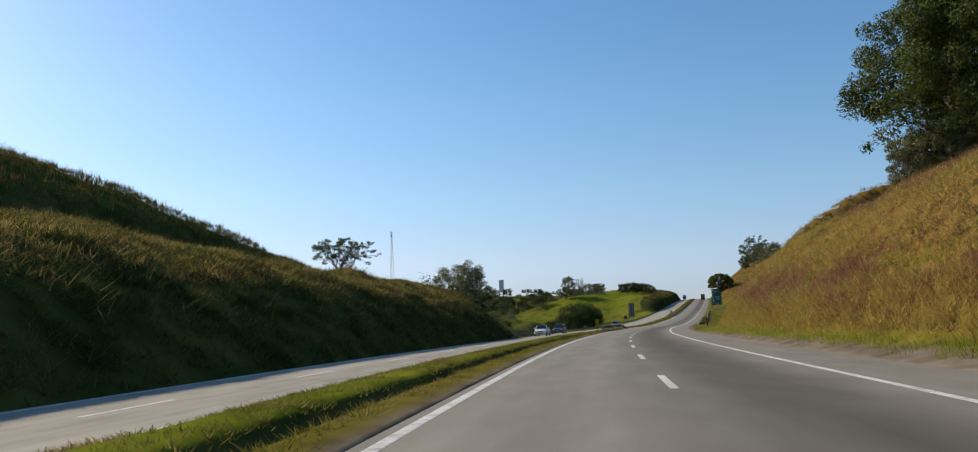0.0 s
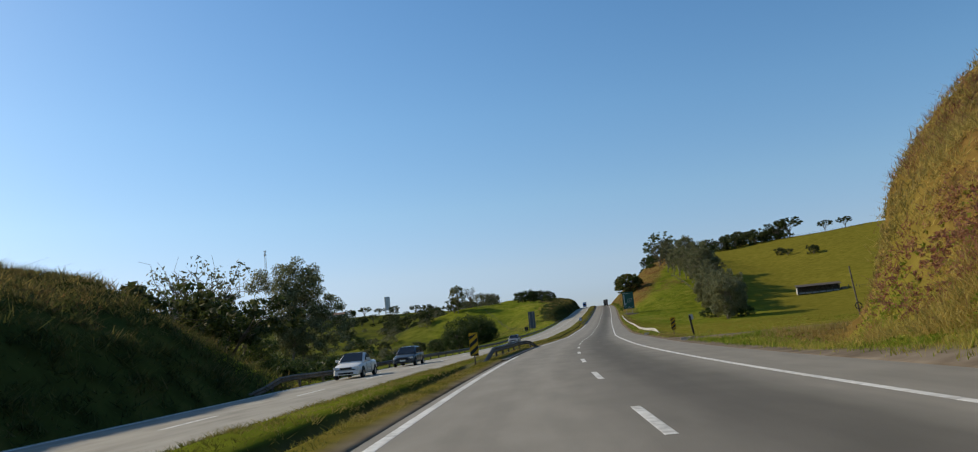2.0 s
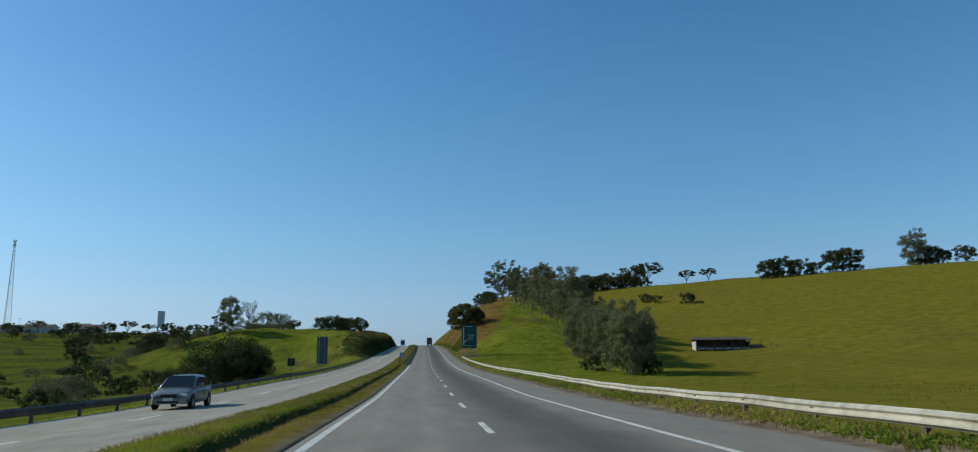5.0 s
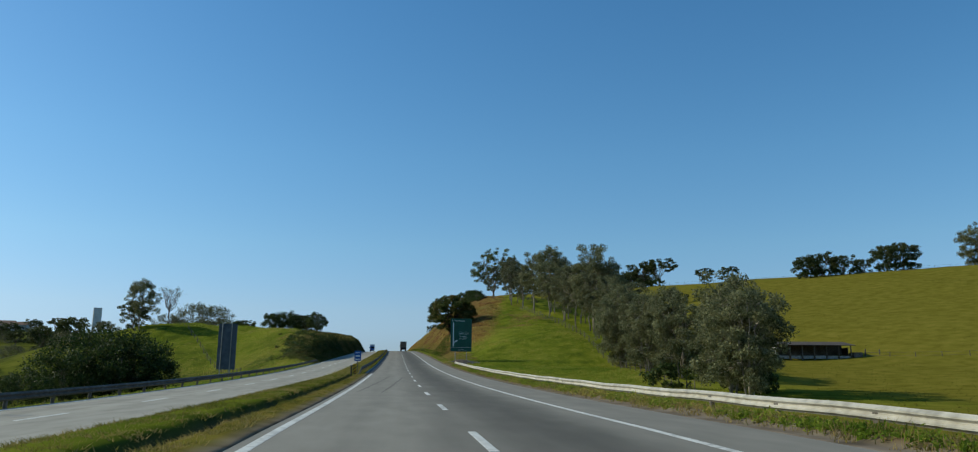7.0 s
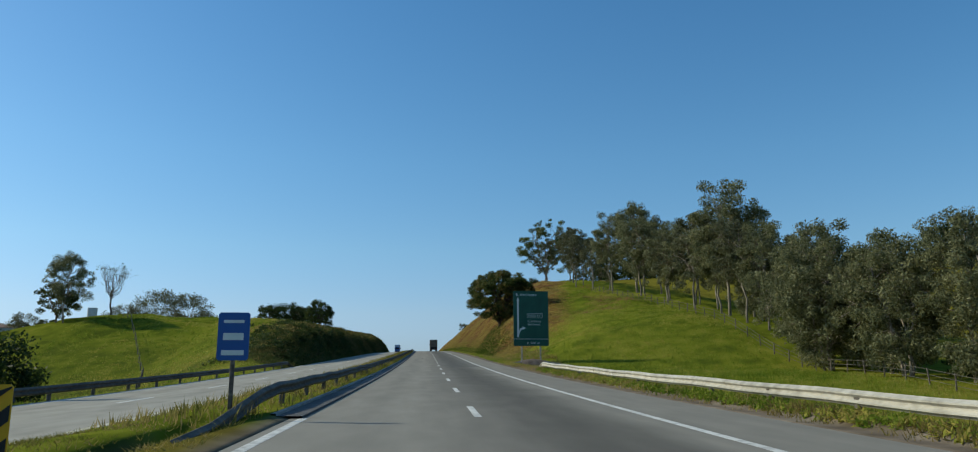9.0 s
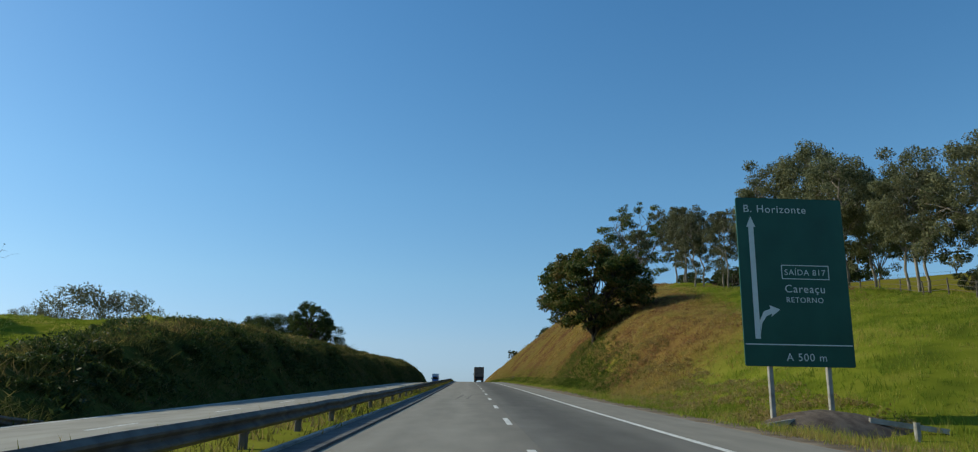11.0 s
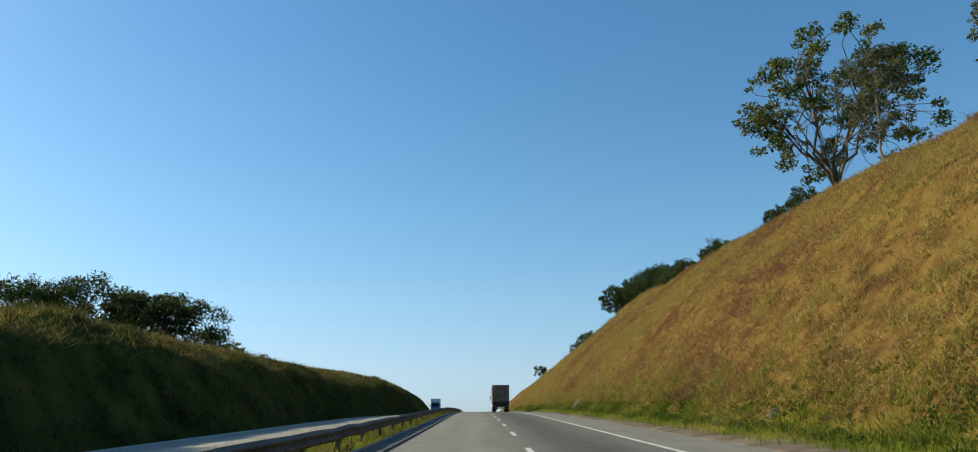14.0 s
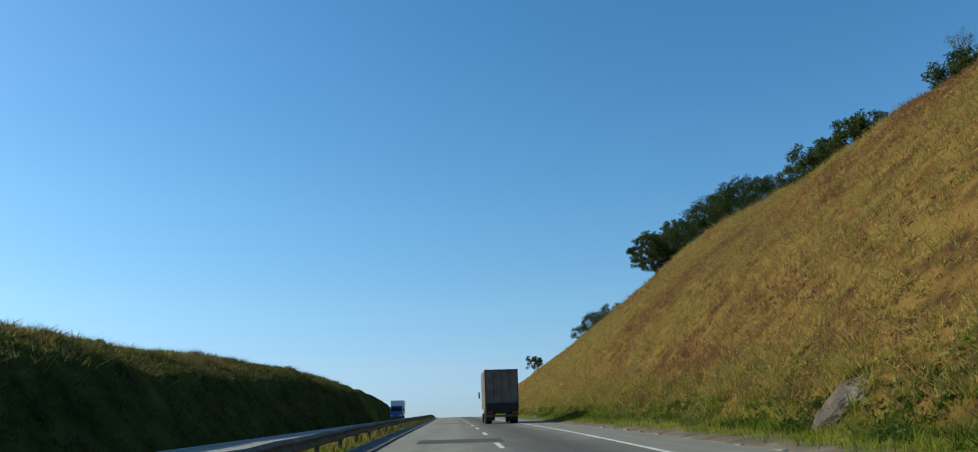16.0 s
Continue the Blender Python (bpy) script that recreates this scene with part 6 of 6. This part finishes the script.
def car(label, paint, pickup=False):
    """A car that faces -y, on the ground at the origin."""
    root = tagged(new("car"), label, "car")
    low = [(-2.06, 0.50, 0.40, 0.58), (-2.0, 0.66, 0.32, 0.67), (-1.86, 0.76, 0.28, 0.73), (-1.6, 0.81, 0.26, 0.79), (-1.1, 0.83, 0.25, 0.88), (-0.7, 0.84, 0.25, 0.93), (0.3, 0.85, 0.25, 0.95), (1.3, 0.84, 0.27, 0.97), (1.8, 0.80, 0.32, 0.95), (2.0, 0.72, 0.42, 0.86)]
    secs = [(y, [(hw * 0.86, z0), (hw * 0.97, z0 + 0.07), (hw, z0 + 0.16 + 0.1 * (z1 - z0)), (hw * 0.985, z1 - 0.16), (hw * 0.93, z1 - 0.06), (hw * 0.8, z1 - 0.012), (hw * 0.4, z1 + 0.012)]) for y, hw, z0, z1 in low]
    child("body", mesh_of("body", *loft(secs), M[paint], True), root)
    end = 0.75 if pickup else 1.8
    cab = [(-1.06, 0.88, 0.02), (-0.62, 0.90, 0.27), (-0.2, 0.92, 0.48), (0.15, 0.92, 0.525), (end - 0.7, 0.92, 0.525), (end - 0.3, 0.92, 0.42), (end - 0.05, 0.92, 0.2), (end + 0.02, 0.92, 0.03)]
    csec = [(y, [(0.79, z), (0.785 - 0.05 * (h / 0.5), z + h * 0.45), (0.75 - 0.09 * (h / 0.5), z + h * 0.86), (0.66 - 0.08 * (h / 0.5), z + h * 0.97), (0.32, z + h + 0.02)]) for y, z, h in cab]
    child("cabin", mesh_of("cabin", *loft(csec), M[paint], True), root)
    child("windscreen", mesh_of("windscreen", [(-0.67, -0.95, 0.95), (0.67, -0.95, 0.95), (0.555, -0.23, 1.40), (-0.555, -0.23, 1.40), (-0.67, -1.0, 0.975), (0.67, -1.0, 0.975), (0.555, -0.27, 1.435), (-0.555, -0.27, 1.435)],
                                [(4, 5, 6, 7), (0, 3, 2, 1), (0, 1, 5, 4), (1, 2, 6, 5), (2, 3, 7, 6), (3, 0, 4, 7)], M["glass_dark"]), root)
    for sx in (-1, 1):
        for y0, y1, y2, y3 in ((-0.72, 0.28, 0.28, -0.18), (0.34, end - 0.2, end - 0.5, 0.34)):
            pts = [(y0, 0.97), (y1, 0.97), (y2, 1.36), (y3, 1.36)]
            x0, x1 = 0.785, 0.70
            v = [(sx * (x0 if z < 1.1 else x1), y, z) for y, z in pts] + [(sx * ((x0 if z < 1.1 else x1) + 0.014), y, z) for y, z in pts]
            child("side_window", mesh_of("side_window", v, [(0, 1, 2, 3), (7, 6, 5, 4)] + [(i, (i + 1) % 4, 4 + (i + 1) % 4, 4 + i) for i in range(4)], M["glass_dark"]), root)
        child("headlight", mesh_of("headlight", *box(0.28, 0.16, 0.12, (sx * 0.6, -1.93, 0.58), 0.04), M["lamp_glass"]), root)
        child("mirror", mesh_of("mirror", *box(0.2, 0.12, 0.14, (sx * 0.93, -0.55, 0.98), 0.03), M[paint]), root)
        child("tail_light", mesh_of("tail_light", *box(0.12, 0.1, 0.3, (sx * 0.66, 2.04, 0.62), 0.02), M["lamp_red"]), root)
        for y in (-1.3, 1.28):
            # black disc behind each wheel stands for the shade in its arch
            child("wheel_arch_shade", mesh_of("wheel_arch_shade", *disc(0.35, 0.06, 20), M["black"], True), root, pose(sx * 0.815, y, 0.33))
            wheel_parts(root, sx * 0.765, y, 0.3, 0.19)
    child("grille", mesh_of("grille", *box(0.7, 0.06, 0.1, (0, -2.05, 0.57), 0.02), M["black"]), root)
    child("bumper", mesh_of("bumper", *box(1.5, 0.26, 0.24, (0, -1.97, 0.26), 0.1, 0.96), M[paint]), root)
    child("air_intake", mesh_of("air_intake", *box(0.9, 0.05, 0.09, (0, -2.085, 0.3), 0.02), M["black"]), root)
    child("door_seam", mesh_of("door_seam", *join(*[box(0.012, 0.02, 0.5, (sx * 0.852, y, 0.36)) for sx in (-1, 1) for y in (-0.62, 0.33)]), M["black"]), root)
    child("number_plate", mesh_of("number_plate", *box(0.4, 0.02, 0.12, (0, -2.11, 0.4)), M["sign_white"]), root)
    return root


car("silver-grey small hatchback in the oncoming lane", "car_silver").matrix_basis = road_pose(184.3, -12.3, -LOW - 0.14)
car("white pickup in the oncoming lane", "car_white", True).matrix_basis = road_pose(104.5, -13.2, -LOW - 0.165)
car("dark small hatchback in the oncoming lane", "car_dark").matrix_basis = road_pose(118.7, -13.2, -LOW - 0.165)


def box_truck():
    """A tarpaulin box truck seen from behind; it faces +y."""
    root = tagged(new("box_truck"), "tall brown tarpaulin box truck driving ahead", "truck")
    W, H, L, z0 = 2.5, 2.85, 7.6, 1.1
    body = child("cargo_box", mesh_of("cargo_box", *box(W - 0.06, L, H, (0, L / 2, z0), 0.04), M["tarp"]), root)
    edge = join(box(0.08, 0.08, H, (-W / 2 + 0.04, 0, z0)), box(0.08, 0.08, H, (W / 2 - 0.04, 0, z0)), box(W - 0.16, 0.08, 0.12, (0, 0, z0 + H - 0.12)), box(W - 0.16, 0.08, 0.1, (0, 0, z0)))
    child("rear_frame", mesh_of("rear_frame", *edge, M["steel_dark"]), body)
    for x in (-0.6, 0.0, 0.6):
        child("strap", mesh_of("strap", *box(0.06, 0.03, H - 0.3, (x, -0.02, z0 + 0.12)), M["steel_dark"]), body)
    child("tailboard", mesh_of("tailboard", *box(W - 0.1, 0.12, 0.62, (0, -0.02, z0 - 0.22), 0.02), M["black"]), root)
    child("chassis", mesh_of("chassis", *box(1.0, L + 1.8, 0.28, (0, L / 2 + 0.7, 0.72)), M["black"]), root)
    child("bumper", mesh_of("bumper", *box(W - 0.2, 0.12, 0.16, (0, 0.02, 0.5), 0.02), M["steel_dark"]), root)
    child("number_plate", mesh_of("number_plate", *box(0.4, 0.02, 0.14, (0, -0.06, 0.72)), M["sign_white"]), root)
    for sx in (-1, 1):
        child("tail_light", mesh_of("tail_light", *box(0.36, 0.08, 0.14, (sx * 0.9, -0.02, 0.72), 0.02), M["lamp_red"]), root)
        child("mudflap", mesh_of("mudflap", *box(0.62, 0.03, 0.6, (sx * 0.86, 0.35, 0.25)), M["black"]), root)
        child("mirror", mesh_of("mirror", *box(0.12, 0.2, 0.5, (sx * 1.36, L + 1.2, 2.0), 0.03), M["black"]), root)
        for y in (1.3, 2.6, L + 1.0):
            wheel_parts(root, sx * 0.98, y, 0.5, 0.5 if y < 3 else 0.3)
    child("cab", mesh_of("cab", *box(2.4, 1.8, 2.2, (0, L + 1.2, 0.75), 0.15, 0.94), M["car_white"]), root)
    return root


box_truck().matrix_basis = road_pose(533, 2.3)


def cab_truck():
    """A blue-cabbed truck that faces -y."""
    root = tagged(new("blue_truck"), "blue-cabbed truck with white box in the oncoming lane", "truck")
    child("cab", mesh_of("cab", *box(2.4, 2.0, 2.1, (0, 1.0, 0.7), 0.18, 0.93), M["truck_blue"]), root)
    child("windscreen", mesh_of("windscreen", *box(2.0, 0.06, 0.8, (0, 0.0, 1.75), 0.02), M["glass_dark"]), root)
    child("cargo_box", mesh_of("cargo_box", *box(2.5, 7.0, 2.7, (0, 5.8, 1.1), 0.05), M["car_white"]), root)
    child("bumper", mesh_of("bumper", *box(2.3, 0.25, 0.4, (0, -0.05, 0.4), 0.06), M["steel_dark"]), root)
    for sx in (-1, 1):
        child("headlight", mesh_of("headlight", *box(0.35, 0.1, 0.22, (sx * 0.85, -0.12, 0.82), 0.04), M["lamp_glass"]), root)
        child("mirror", mesh_of("mirror", *box(0.2, 0.1, 0.5, (sx * 1.4, 0.2, 1.8), 0.03), M["black"]), root)
        for y in (0.9, 6.6, 7.8):
            wheel_parts(root, sx * 1.0, y, 0.5, 0.32)
    return root


cab_truck().matrix_basis = road_pose(628, -11.4, -LOW - 0.1)

# ---- stones in the cut ----
def boulder(label, s, d, size, seed, lift, lean=0.0, skew=0.0):
    bm = bmesh.new()
    bmesh.ops.create_icosphere(bm, subdivisions=4, radius=1.0)
    r = random.Random(seed)
    planes = [Vector((r.uniform(-1, 1), r.uniform(-1, 1), r.uniform(-0.4, 1))).normalized() for k in range(5)]
    for v in bm.verts:
        n = noise.noise(v.co * 1.3 + Vector((seed, 0, 0))) * 0.35 + noise.noise(v.co * 3.7 + Vector((0, seed, 0))) * 0.14
        v.co *= 1 + n
        for p in planes:
            over = v.co.dot(p) - 0.72
            if over > 0:
                v.co -= p * over * 0.9
        v.co = Vector((v.co.x * size[0], v.co.y * size[1], v.co.z * size[2]))
        v.co.rotate(Matrix.Rotation(radians(skew), 3, "Z"))
    me = bpy.data.meshes.new("boulder")
    bm.to_mesh(me)
    bm.free()
    me.materials.append(M["rock"])
    tagged(new("boulder", me), label, "rock").matrix_basis = near_pose(s, d, lift, 0 if lean else seed * 40, lean)


boulder("slanting grey-brown rock slab showing through the bank grass", 494.3, 8.85, (1.35, 0.7, 0.42), 3, -0.12, -46, -35)
boulder("reddish stone on the cut bank", 441, 8.8, (0.35, 0.45, 0.3), 5, -0.24)
boulder("small pale stone in the bank grass", 490.6, 8.2, (0.3, 0.4, 0.22), 8, -0.08)


def culvert(label, s, d, turn, w=1.3):
    """A small drain mouth: two side blocks, a lintel and a black block for the shade between them."""
    root = tagged(new("culvert"), label, "drain")
    for x in (-w / 2, w / 2):
        child("side_block", mesh_of("side_block", *box(0.28, 0.7, 0.6, (x, 0, -0.3), 0.04, 0.93), M["concrete"]), root, pose(0, 0, 0, 3, 2, 4 * x))
    child("lintel", mesh_of("lintel", *box(w + 0.2, 0.6, 0.14, (0, 0.1, 0.3), 0.03), M["concrete"]), root)
    # solid black block in place of the shade inside the opening
    child("hollow_shade", mesh_of("hollow_shade", *box(w - 0.3, 0.5, 0.55, (0, 0.1, -0.26)), M["black"]), root)
    root.matrix_basis = near_pose(s, d, -0.28, turn)


culvert("broken concrete drain mouth under the guardrail", 141.5, 6.75, 80)
culvert("concrete drain mouth beside the dirt track", 109.6, 7.0, 70)
# added where only the truck's cast shadow darkens the verge
culvert("added drain mouth standing for the truck shadow at the foot of the cut", 556, 7.6, 60, 1.8)


kerb_run = tagged(new("broken_kerb"), "broken pale kerb stones along the shoulder edge", "kerb")
r = random.Random(4)
stone = mesh_of("kerb_stone", *box(0.16, 0.9, 0.2, (0, 0, -0.08), 0.03, 0.9), M["concrete"])
for k in range(26):
    s = 480 + 1.35 * k
    if r.random() < 0.45:
        child("kerb_stone", stone, kerb_run, near_pose(s, 6.02 + 0.05 * r.random(), -0.06 - 0.05 * r.random(), 6 * r.uniform(-1, 1), 5 * r.uniform(-1, 1)))
